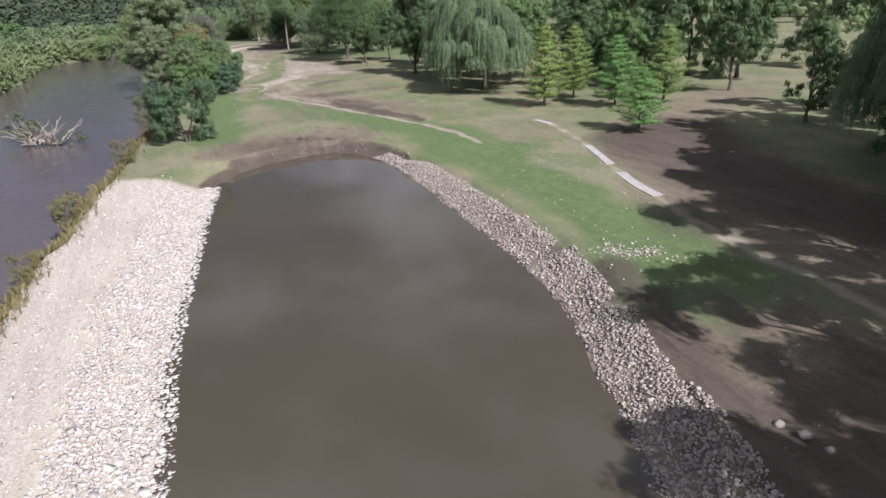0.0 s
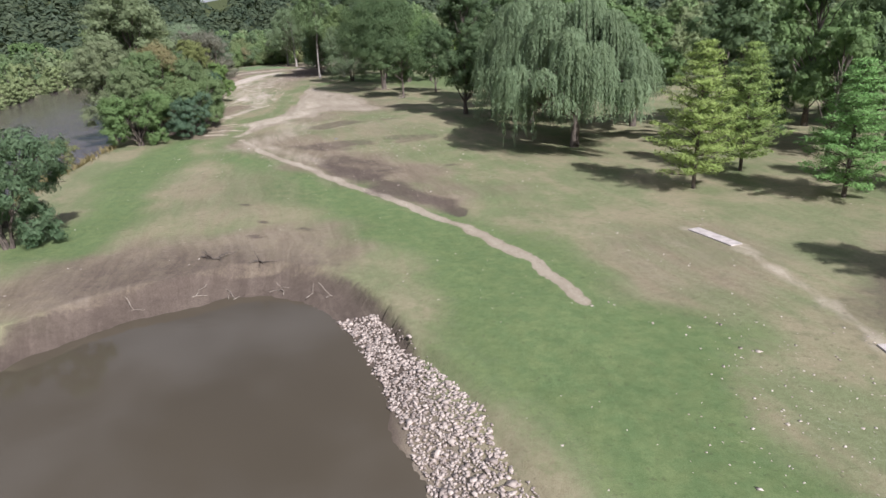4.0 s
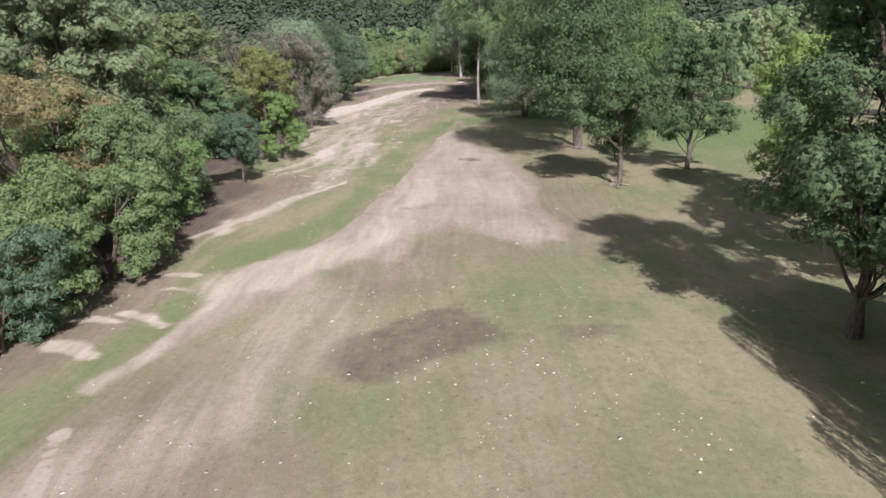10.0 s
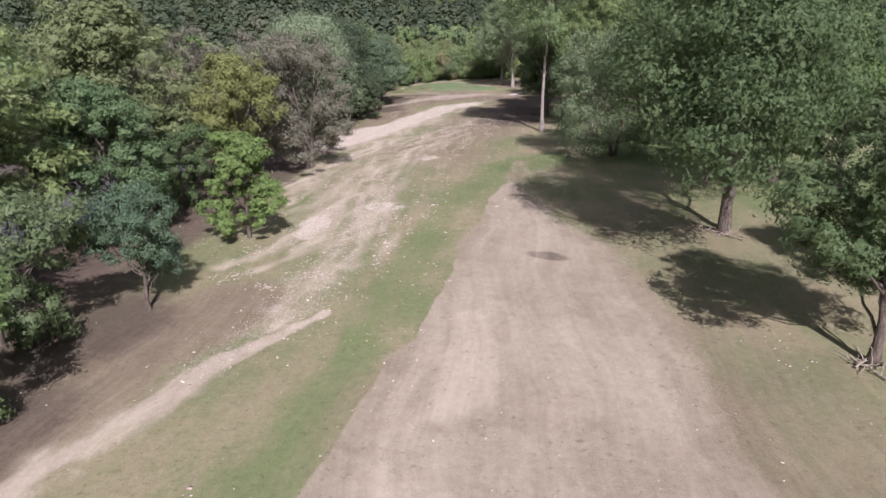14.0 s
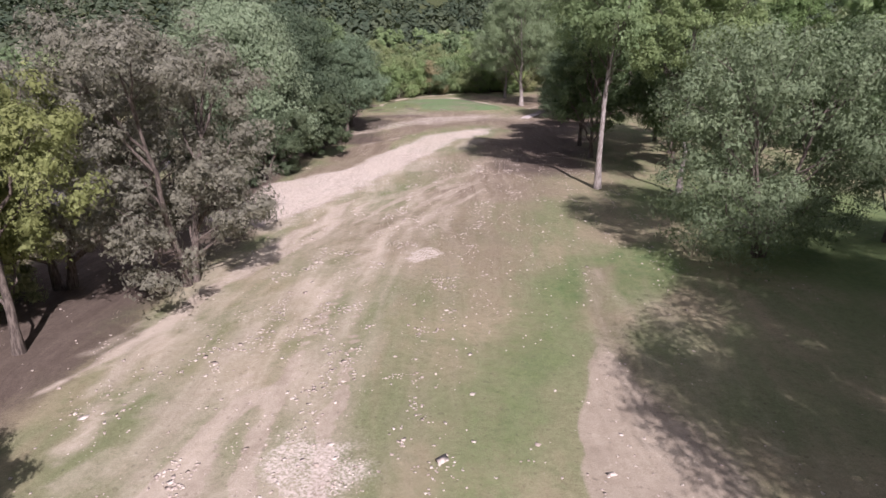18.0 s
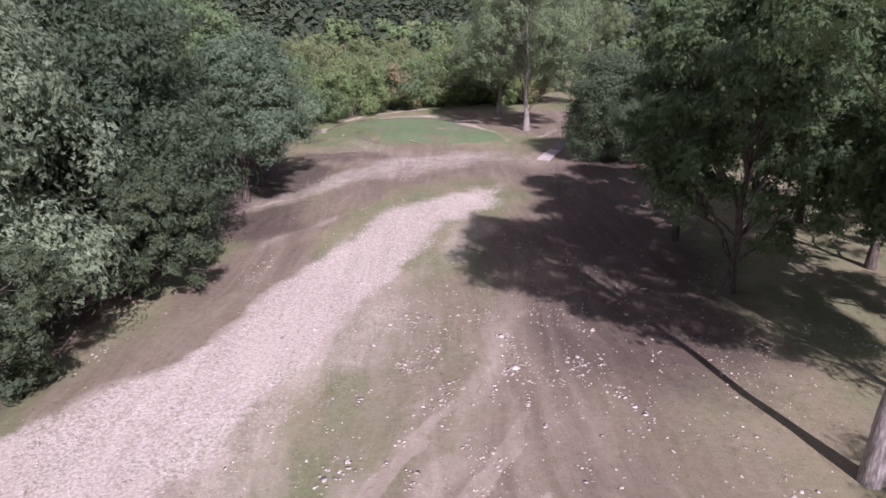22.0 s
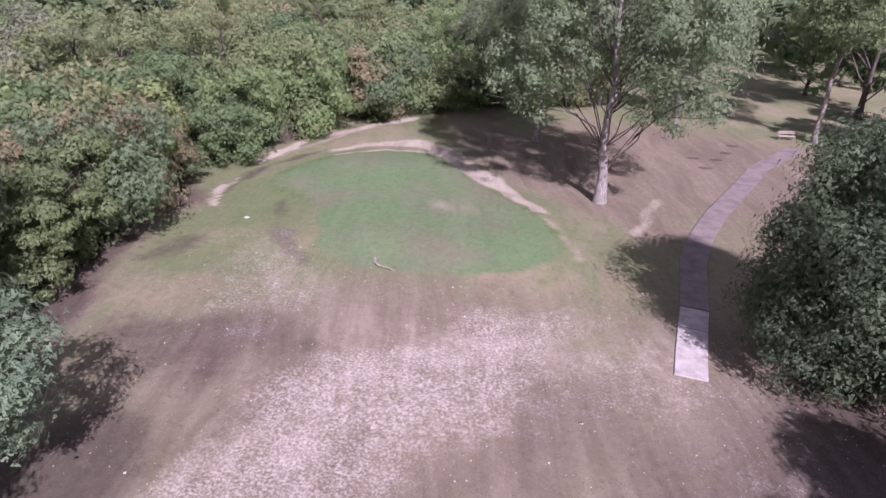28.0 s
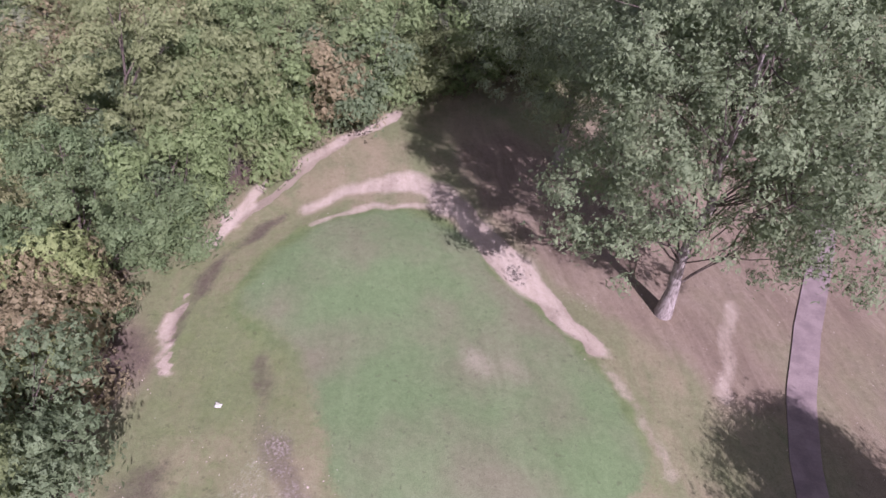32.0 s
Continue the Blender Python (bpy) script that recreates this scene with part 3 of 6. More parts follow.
    mud = lay(mud, ribbon(wx, wy, [(-62, 160), (-70, 172), (-78, 186), (-86, 206)], 9, 0.5), 0.7)
    # these two bands paint the riverside trees' shade over muddy ground
    mud = lay(mud, ribbon(wx, wy, [(-85, 206.5), (-88, 214), (-91.5, 222), (-95, 230)], 6.0, 0.6, 0.3), 0.75)
    mud = lay(mud, ribbon(wx, wy, [(-60.5, 156), (-65.5, 168), (-70, 179)], 7.5, 0.6, 0.3), 0.8)
    chips = lay(chips, ribbon(wx, wy, [(-60, 178), (-63, 188), (-66, 198), (-67.5, 206)], 5.5, 0.8, 0.4), 0.45)
    sand = lay(sand, ribbon(wx, wy, [(-61, 184), (-65, 194), (-69, 203), (-72, 212)], 3.4, 0.8, 0.4), 0.5)
    chips = lay(chips, blob(wx, wy, -68.6, 206.5, 1.4, 2.2, 20, 0.8, 0.8), 0.9)
    chips = lay(chips, blob(wx, wy, -70.6, 198.6, 1.4, 4.0, 25, 0.6, 0.7), 0.85)
    chips = lay(chips, blob(wx, wy, -75.4, 229.4, 1.2, 1.3, 20, 0.4, 0.6), 1.0)
    for k in range(9):
        sand = lay(sand, ribbon(x, y, [(-70 - 1.7 * k, 196 + 1.6 * k), (-76 - 1.4 * k, 214 + 1.2 * k), (-79 - 1.2 * k, 230 + 1.0 * k), (-80 - 1.6 * k, 246)], 1.3 + 0.3 * (k % 3), 1.0, 0.6, 40 + k, 0.7), 0.55)
    for k, run in enumerate(([(-70.5, 188), (-69.8, 192.6), (-70.1, 197.5), (-71.9, 201.8), (-75.6, 207.4), (-78.5, 214), (-80, 224)], [(-67.6, 189), (-67.8, 195), (-69.7, 201.8), (-72.8, 207.1), (-76.4, 213.1), (-78.6, 224), (-82, 238)],
                             [(-62.5, 193), (-65.6, 198.9), (-68, 202.6), (-71.1, 208), (-74, 214.3), (-77, 224), (-81, 240)], [(-60, 193), (-63.8, 200.7), (-67.6, 206.7), (-71.6, 213.4), (-75.1, 221.9), (-79, 240)],
                             [(-90, 231), (-89.2, 235.7), (-86.9, 241), (-86.2, 248), (-86, 258)], [(-87, 232), (-84.5, 237.1), (-83.8, 242.4), (-83.8, 252), (-85, 262)])):
        sand = lay(sand, ribbon(wx, wy, run, (2.6, 2.0, 3.0, 2.2, 1.8, 1.6)[k], 1.0, 0.35, 60 + k, 0.5), (0.75, 0.7, 0.62, 0.5, 0.62, 0.6)[k])
    sand = lay(sand, ribbon(wx, wy, [(-62, 190), (-69, 204), (-77, 224), (-84, 248), (-87, 262)], 15, 0.8, 0.2), 0.34 - 0.1 * (1 - smooth(y, 210, 230)))
    soil = lay(soil, ribbon(wx, wy, [(-62, 190), (-72, 212), (-80, 238), (-86, 262)], 17, 0.7), 0.2 + 0.45 * smooth(y, 212, 235))
    sand = lay(sand, ribbon(wx, wy, [(-77, 203), (-82.5, 212), (-85, 220), (-86.4, 226), (-88, 236)], 1.5, 0.9, 0.35), 0.85)
    # thin crisp washes: the silt line, streaks and rivulets left as the flood drained
    for run, wide, tone in (([(-44.5, 140.6), (-40.8, 136.8), (-38.2, 132.9), (-35.6, 129.9), (-30.9, 125.4), (-26.1, 120.3), (-20.4, 113.4), (-16.2, 109.6), (-12.9, 106.3), (-9.8, 102.4), (-6.1, 98.7), (-2.8, 94.3), (-0.8, 91.6), (0.9, 87.4), (2.1, 85)], 1.15, 0.58),
                            ([(-60.0, 163), (-59.5, 168), (-59.3, 174.2), (-59.8, 178.2), (-59.0, 181.5), (-58.6, 185)], 1.5, 0.85), ([(-46.9, 146.4), (-47.4, 150.4), (-49.6, 156.6)], 0.5, 0.6),
                            ([(-82.1, 204.1), (-82.8, 211), (-84.6, 219), (-85.2, 228), (-87.6, 241)], 1.0, 0.8), ([(-86.0, 221), (-86.8, 227.4), (-87.3, 231.9), (-88.6, 236.9), (-89.2, 242.1)], 1.2, 0.75),
                            ([(-69.9, 191.5), (-71, 197.9), (-72.2, 203), (-73.6, 206.7), (-73, 212)], 1.3, 0.8), ([(-65, 194.6), (-67.3, 199.8), (-69.7, 204.3), (-73.1, 210.6), (-77.1, 220.9)], 0.8, 0.7),
                            ([(-67.8, 193), (-69.6, 198.6), (-71.4, 203.8), (-75.3, 211)], 0.55, 0.75), ([(-62.6, 196), (-65.8, 203), (-69.6, 209.5), (-74.8, 219)], 0.55, 0.6),
                            ([(-82.6, 236.6), (-82.6, 243.1), (-82, 249.9), (-81.5, 254.2)], 0.9, 0.32), ([(-79.6, 232), (-80.2, 240), (-79.6, 250)], 0.6, 0.28), ([(-84.6, 233), (-85.4, 240), (-85.2, 249), (-84.4, 256)], 0.7, 0.3),
                            ([(-104.2, 263.3), (-105.6, 266.4), (-104.5, 271.7), (-104.1, 276)], 1.6, 0.4), ([(-112.4, 271.6), (-111.9, 275.6), (-110.6, 278.2)], 1.1, 0.7)):
        band = ribbon(*wobble(x, y, 0.35, 2.2, 27), run, max(wide, 0.75), 0.9, 0.25, 81, 0.35 if run[0] == (-44.5, 140.6) else 0.85)
        crisp, sand = lay(crisp, band, 0.5 if run[0] == (-104.2, 263.3) else 1.0), lay(sand, band, tone)
    # the washed-out track and its sheet of pale chips
    spread = [(-97.8, 228.3), (-98.5, 232), (-99.5, 236), (-100.9, 241.3), (-100, 245.8), (-98.5, 251.5), (-99.8, 260.8), (-101, 266.7), (-101.6, 273), (-101.6, 277.6), (-99, 284.8), (-95.8, 290.5),
              (-93.2, 283), (-94.6, 274.8), (-94.0, 268), (-92.5, 255), (-91, 244.6), (-90.3, 236.1), (-91, 226)]
    d_chips = inside(*wobble(x, y, 0.8, 2.0, 29), spread)
    rough = 0.62 + 0.62 * fbm((0.92 * x + 0.39 * y) / 1.3, (0.92 * y - 0.39 * x) / 3.2, 31)
    tail = smooth(y, 262, 278)
    chips = lay(chips, (1 - smooth(d_chips, -1.3 - 1.6 * tail, 0.5 + 1.6 * tail)) * rough)
    sand = lay(sand, 1 - smooth(d_chips, -1.2 - 1.6 * tail, 0.6 + 1.8 * tail), 0.7)
    crisp = lay(crisp, np.clip(0.5 - d_chips / 1.2, 0, 1) * (1 - smooth(y, 258, 270)) * (1 - 0.75 * smooth(fbm(wx / 1.4, wy / 2.6, 88), 0.56, 0.68)))
    mud = lay(mud, blob(wx, wy, -118.5, 295.5, 6.0, 4.2, 40, 0.5, 0.5), 0.62)
    mud = lay(mud, ribbon(wx, wy, [(-104, 292), (-101, 296), (-98.4, 301)], 3.6, 0.9, 0.4), 0.42)
    chips = lay(chips, ribbon(wx, wy, [(-122.2, 307.5), (-121.2, 303.5), (-119.4, 299)], 3.2, 1.0, 0.5, taper=0.3), 0.42)
    sand = lay(sand, ribbon(wx, wy, [(-90, 228), (-91.2, 236), (-92, 248), (-92.6, 262), (-92, 276)], 5.5, 1.0, 0.5, taper=0.4), 0.6)
    chips = lay(chips, ribbon(wx, wy, [(-90.5, 230), (-91.5, 246), (-92, 262)], 5, 1.0, 0.6), 0.42)
    soil = lay(soil, ribbon(wx, wy, [(-98, 247), (-102, 260), (-107, 272), (-106, 288), (-99, 298)], 6, 0.6), 0.9)
    soil = lay(soil, blob(wx, wy, -108, 296, 17, 11.5, 20, 0.7), 0.9)
    sand = lay(sand, ribbon(wx, wy, [(-120, 304), (-112, 300), (-104, 301), (-97, 305)], 5.0, 1.0, 0.4), 0.4)
    mud = lay(mud, ribbon(wx, wy, [(-108, 285), (-102, 292), (-96, 298)], 4, 0.8), 0.3)
    # brown soil darkened with mud colour to paint deep shade under the right-hand trees
    mud = lay(mud, ribbon(wx, wy, [(-78, 262), (-83, 276), (-87, 290), (-86, 300)], 13, 0.8), 0.75)
    sand = lay(sand, ribbon(wx, wy, [(-113, 272), (-111, 280), (-112, 288), (-108, 299), (-101, 302.5)], 3.2, 0.9, 0.5), 0.5)
    chips = lay(chips, ribbon(wx, wy, [(-121.5, 306.5), (-114, 298), (-110, 291), (-104, 297), (-98, 303)], 10, 1.0, 0.5), 0.42)
    chips = lay(chips, ribbon(wx, wy, [(-110.6, 284), (-110, 288.4), (-109.3, 292.3), (-108.2, 296.1), (-105.7, 299.8), (-102, 304)], 7.5, 1.0, 0.6), 0.58)
    chips = lay(chips, ribbon(wx, wy, [(-118.5, 288), (-117.4, 296), (-117.4, 303), (-114, 304)], 7, 1.0, 0.5), 0.28)
    chips = lay(chips, ribbon(wx, wy, [(-122, 309), (-119.4, 304.6), (-117.6, 300.6), (-116, 297.5)], 5.5, 1.1, 0.6, taper=0.5), 0.4)
    soil = lay(soil, blob(wx, wy, -92, 300, 8, 14, 0, 0.6), 0.9)
    chips = lay(chips, blob(wx, wy, -92, 300, 7, 10, 0, 0.8), 0.35)
    chips = lay(chips, blob(wx, wy, -82, 252, 12, 30, 12, 0.9), 0.17)
    soil = lay(soil, blob(wx, wy, -98, 337, 16, 16, 0, 0.5), 0.95)
    soil = lay(soil, ribbon(wx, wy, [(-118, 338), (-108, 330), (-99, 322)], 9, 0.5), 0.95)
    sand = lay(sand, ribbon(wx, wy, [(-100, 319.5), (-99, 327)], 1.1, 0.5, 0.2), 0.6)
    soil = lay(soil, blob(wx, wy, -85, 330, 14, 22, 0, 0.6), 0.75)
    lush = lay(lush, blob(wx, wy, -76, 352, 10, 6, 0, 0.5), 0.9)
    for cx, cy in ((-97.4, 340.6), (-95.3, 341.0), (-96.0, 338.0), (-94.4, 343.8), (-94.0, 346.6)):
        mud = lay(mud, blob(x, y, cx, cy, 0.75, 0.42, 20, 0.4), 0.9)
    for cx, cy in ((-23.6, 100.0), (-22.8, 96.3), (-19.3, 98.2), (-27.6, 105.2)):
        mud = lay(mud, blob(x, y, cx, cy, 0.95, 0.42, -25, 0.6), 0.75)
    # round the green
    g = inside(x, y, GREEN)
    gw = inside(*wobble(x, y, 0.7, 3.0, 12), GREEN)
    ex, ey = wobble(x, y, 0.4, 1.6, 14)
    for run, wide in (([(-129.9, 310.1), (-131.7, 312.8), (-132.3, 316)], 0.5), ([(-133.4, 321.7), (-131.9, 326.9), (-130.9, 332.7), (-129.3, 336), (-126.9, 340.6)], 0.7),
                      ([(-120.6, 330.9), (-118.1, 329.6), (-115.2, 326.8), (-112, 323.8), (-107.4, 320.2)], 2.2)):
        crisp = lay(crisp, ribbon(ex, ey, run, wide, 0.6, 0.25, 83, 0.25))
    sand = lay(sand, ribbon(ex, ey, [(-129.9, 310.2), (-131.5, 312.0), (-132.2, 314)], 0.6, 0.8, 0.3), 0.95)
    sand = lay(sand, ribbon(ex, ey, [(-133.6, 320), (-133.2, 328), (-130.9, 333.7), (-127.4, 340.5)], 1.0, 0.6, 0.3), 1.0)
    sand = lay(sand, ribbon(ex, ey, [(-128.7, 326), (-126.3, 329.8), (-122.5, 331.6), (-118.1, 329.3), (-114.7, 326.1), (-111.4, 323.3), (-107, 320)], 2.3, 0.9, 0.35, taper=0.4), 1.1)
    sand = lay(sand, ribbon(ex, ey, [(-127.9, 324.3), (-124.6, 327.8), (-119, 329.7)], 0.6, 0.9, 0.3), 0.75)
    sand = lay(sand, ribbon(ex, ey, [(-107.5, 319.3), (-104.5, 316.6), (-102.6, 313)], 0.7, 1.0, 0.4), 0.55)
    mud = lay(mud, ribbon(ex, ey, [(-131.1, 312.4), (-131.6, 315), (-131.9, 318.6), (-131.0, 322), (-129.4, 326)], 1.5, 1.0, 0.5, taper=0.6), 0.7)
    mud = lay(mud, ribbon(ex, ey, [(-125.4, 312.4), (-123.6, 309.6), (-120.8, 307.0), (-118.4, 305.0)], 1.7, 1.0, 0.5, taper=0.5), 0.6)
    mud = lay(mud, blob(ex, ey, -127.4, 303.6, 1.5, 2.4, -30, 1.0, 0.6), 0.7)
    apron = ribbon(wx, wy, [(-106, 317.5), (-103.2, 312.6), (-103.4, 308.6)], 3.6, 1.2, 0.4, taper=0.7)
    soil, chips, lush = soil * (1 - 0.8 * apron), chips * (1 - 0.6 * apron), lay(lush, apron, 0.55)
    lush = lay(lush, (1 - smooth(np.abs(g + 0.5), 0.3, 1.6)) * smooth(y, 308, 316), 0.95)
    putting = 1 - smooth(gw, -1.5 - 1.2 * (1 - smooth(x, -124, -114)), 0.6)
    soil, chips = soil * (1 - putting), chips * (1 - putting)
    mud = mud * (1 - putting)
    sand = lay(sand, blob(ex, ey, -112.6, 316.2, 2.6, 1.2, 0, 0.9, 0.5), 0.36)
    lush = lay(lush, blob(wx, wy, -122, 316, 15, 15, 0, 0.35), 0.55)
    # under the riverside woods (soil, with tree shade painted as mud), the crest of stones, the banks
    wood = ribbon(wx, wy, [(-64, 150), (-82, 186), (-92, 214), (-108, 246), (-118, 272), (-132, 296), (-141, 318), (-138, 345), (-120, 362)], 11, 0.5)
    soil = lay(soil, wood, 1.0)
    # mud colour here paints the shade beside the left-hand trees
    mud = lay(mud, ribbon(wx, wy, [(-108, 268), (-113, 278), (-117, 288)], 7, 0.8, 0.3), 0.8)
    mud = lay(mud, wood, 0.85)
    crest = (1 - smooth(np.abs(bank - 5), 3, 5)) * smooth(y, 8, 14) * (1 - smooth(y, 68, 74))
    levee = smooth(bank, 0.6, 2.4) * (1 - smooth(x + 2 + 0.28 * (y - 20), -2, 0)) * smooth(y, 0, 6) * (1 - smooth(y, 69, 73)) * (pond > -1)
    sand = lay(sand, np.maximum(crest, levee), 1.2)
    chips = lay(chips, np.maximum(crest, 0.7 * levee), 0.95)
    mud, lush, soil = mud * (1 - levee), lush * (1 - levee), soil * (1 - levee)
    # near right bank: dark mud, laid on thicker to paint part-shade into the colour
    shaded_mud = blob(wx, wy, 20, 18, 9, 18, 0, 0.5, 0.4)
    mud, soil = lay(mud, shaded_mud, 0.72), lay(soil, shaded_mud, 0.9)
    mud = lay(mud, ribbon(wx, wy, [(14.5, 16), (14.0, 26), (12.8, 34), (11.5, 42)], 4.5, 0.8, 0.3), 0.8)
    mud = lay(mud, (1 - smooth(np.abs(pond - 2.2), 0.3, 1.0)) * smooth(x, -2, 4) * smooth(y, 0, 6), 0.8)
    soil = lay(soil, (1 - smooth(bank, 0, 2.5)) * smooth(bank, -9, -6), 0.9)
    leaf_fall = blob(wx, wy, -40, 205, 14, 16, 20, 0.7)
    soil = lay(soil, leaf_fall, 0.35)
    soil = lay(soil, blob(wx, wy, -36, 180, 10, 16, 18, 0.8), 0.72)
    soil = lay(soil, blob(wx, wy, -45, 176, 7, 14, 18, 0.6), 0.5)
    soil = lay(soil, ribbon(wx, wy, [(-66, 196), (-76, 216), (-80, 238), (-86, 262)], 16, 0.7), 0.3)
    soil = lay(soil, ribbon(wx, wy, [(-79, 248), (-84, 268), (-87, 290), (-88, 304)], 13, 0.6), 0.95)
    soil = lay(soil, ribbon(wx, wy, [(-60, 226), (-66, 240), (-72, 262)], 9, 0.8), 0.4)
    lush = lush * (1 - 0.8 * np.clip(np.maximum(sand, 1 - smooth(d, -1.0, 0.8)), 0, 1))
    return sand, mud, lush, soil, chips, putting, np.clip(crisp * (1 - putting), 0, 1)


def mesh_of(name, verts, faces, mat, smooth_faces=False, slots=None):
    """A mesh from arrays of corners and of faces with equal counts of corners."""
    mesh = bpy.data.meshes.new(name)
    verts, faces = np.asarray(verts, np.float32), np.asarray(faces, np.int32)
    mesh.vertices.add(len(verts))
    mesh.vertices.foreach_set("co", verts.ravel())
    k = faces.shape[1]
    mesh.loops.add(faces.size)
    mesh.loops.foreach_set("vertex_index", faces.ravel())
    mesh.polygons.add(len(faces))
    mesh.polygons.foreach_set("loop_start", np.arange(0, faces.size, k, dtype=np.int32))
    mesh.polygons.foreach_set("loop_total", np.full(len(faces), k, np.int32))
    if smooth_faces:
        mesh.polygons.foreach_set("use_smooth", np.ones(len(faces), bool))
    mesh.materials.append(mat)
    mesh.update(calc_edges=True)
    return mesh


def part(name, mesh, parent, label=""):
    ob = new(name, mesh)
    ob.parent = parent
    return tagged(ob, label)


def steps(low, high, fine_low, fine_high, fine):
    """Grid lines, close between fine_low and fine_high, wider and wider beyond."""
    line, gap, at = [], fine, fine_low
    while at > low:
        gap *= 1.2
        at -= gap
        line.append(at)
    line = line[::-1] + list(np.arange(fine_low, fine_high, fine))
    gap, at = fine, line[-1]
    while at < high:
        gap *= 1.2
        at += gap
        line.append(at)
    return np.array(line)


def build_ground():
    gx, gy = steps(-2600, 2600, -136, 30, 0.42), steps(-1200, 3200, 18, 344, 0.42)
    x, y = np.meshgrid(gx, gy)
    z = lie(x, y)
    nx, ny = len(gx), len(gy)
    i = np.arange(nx * ny).reshape(ny, nx)
    faces = np.stack([i[:-1, :-1], i[:-1, 1:], i[1:, 1:], i[1:, :-1]], -1).reshape(-1, 4)
    mesh = mesh_of("ground", np.stack([x, y, z], -1).reshape(-1, 3), faces, GROUND, True)
    sand, mud, lush, soil, chips, putting, crisp = covers(x, y)
    wild = np.maximum(1 - smooth(x - river_far(y), -14, -4), smooth(np.hypot(x + 60, y - 180), 210, 300))
    for name, layers in (("cover", (sand, mud, lush, crisp)), ("soil", (soil, chips, putting, wild))):
        layer = mesh.attributes.new(name, "FLOAT_COLOR", "POINT")
        layer.data.foreach_set("color", np.stack(layers, -1).astype(np.float32).ravel())
    return tagged(new("ground", mesh), "flood-worn golf fairway of patchy turf, silt and mud", "ground", kind="structure")


build_ground()


def sheet_of(name, ring, z, mat):
    bm = bmesh.new()
    bm.faces.new([bm.verts.new((a, b, z)) for a, b in ring])
    bmesh.ops.triangulate(bm, faces=bm.faces)
    mesh = bpy.data.meshes.new(name)
    bm.to_mesh(mesh)
    bm.free()
    mesh.materials.append(mat)
    return new(name, mesh)


def grown(ring, by):
    """The ring with each corner moved outwards from its middle."""
    mx, my = sum(a for a, _ in ring) / len(ring), sum(b for _, b in ring) / len(ring)
    return [(a + by * (a - mx) / math.hypot(a - mx, b - my), b + by * (b - my) / math.hypot(a - mx, b - my)) for a, b in ring]


tagged(sheet_of("pond_water", grown(POND, 1.2), POND_Z, POND_WATER), "still murky brown pond water reflecting cloudy sky", "pond", kind="structure")
ys = [-60, -20, 10, 40, 70, 100, 130, 160, 190, 220, 250, 290, 330, 400, 520]
river_ring = [(float(river_edge(b)) + 3.0, b) for b in ys] + [(float(river_far(b)) - 3.0, b) for b in reversed(ys)]
tagged(sheet_of("river_water", river_ring, RIVER_Z, RIVER_WATER), "brown rippled river water with blue sky sheen", "river", kind="structure")


# ---- stones, chips ----
rng = np.random.default_rng(7)
ICO = bmesh.new()
bmesh.ops.create_icosphere(ICO, subdivisions=1, radius=1.0)
ICO_V = np.array([v.co[:] for v in ICO.verts])
ICO_F = np.array([[v.index for v in f.verts] for f in ICO.faces])
ICO.free()
ROCKS = []
for k in range(8):
    v = ICO_V * rng.uniform(0.6, 1.3, (len(ICO_V), 1))
    cut = rng.normal(size=3)
    cut /= np.linalg.norm(cut)
    over = np.maximum(v @ cut - 0.45, 0)
    ROCKS.append(v - over[:, None] * cut)


BOX_V = np.array([(a, b, c) for a in (-1, 1) for b in (-1, 1) for c in (-1, 1)], float) * 0.72
BOX_F = np.array([(0, 1, 3, 2), (4, 6, 7, 5), (0, 4, 5, 1), (2, 3, 7, 6), (0, 2, 6, 4), (1, 5, 7, 3)])
BLOCKS = [BOX_V * rng.uniform(0.45, 1.35, (8, 3)) for _ in range(12)]


def turns(n, flat=0.0):
    """Random turning matrices; flat keeps them near level."""
    a = rng.uniform(0, 2 * np.pi, n)
    tip, way = rng.normal(0, 1.2 * (1 - flat) + 0.12, n), rng.uniform(0, np.pi, n)
    ca, sa, ct, st, cw, sw = np.cos(a), np.sin(a), np.cos(tip), np.sin(tip), np.cos(way), np.sin(way)
    one, zero = np.ones(n), np.zeros(n)
    rz = np.stack([ca, -sa, zero, sa, ca, zero, zero, zero, one], -1).reshape(n, 3, 3)
    rx = np.stack([one, zero, zero, zero, ct, -st, zero, st, ct], -1).reshape(n, 3, 3)
    rw = np.stack([cw, -sw, zero, sw, cw, zero, zero, zero, one], -1).reshape(n, 3, 3)
    return rw @ rx @ rz


def heap(name, places, sizes, flatness, mat, level=0.0):
    """Stones or chips at places (n, 3), of half-widths sizes (n,), joined into one mesh."""
    n = len(places)
    pick = rng.integers(0, len(BLOCKS), n)
    shape = np.array(BLOCKS)[pick] * np.array([1.0, 0.8, flatness]) * sizes[:, None, None]
    v = np.einsum("nij,nkj->nki", turns(n, level), shape) + places[:, None, :]
    f = BOX_F[None] + (np.arange(n) * len(BOX_V))[:, None, None]
    return mesh_of(name, v.reshape(-1, 3), f.reshape(-1, 4), mat)


def scatter(n, box, chance):
    """Places in a box (x0, x1, y0, y1), each kept with the chance that a function of x and y gives."""
    x, y = rng.uniform(box[0], box[1], n), rng.uniform(box[2], box[3], n)
    keep = rng.random(n) < chance(x, y)
    return x[keep], y[keep]


def left_bank(x, y):
    d, bank = inside(x, y, POND), x - river_edge(y)
    crest = smooth(d + 1.5 * fbm(x / 2, y / 4, 62), 4.6, 6.4)
    return ((d > -0.6) & (bank > 1.6) & (x < -6) & (y < 71 + 2 * np.sin(x))) * (1 - 0.95 * crest)


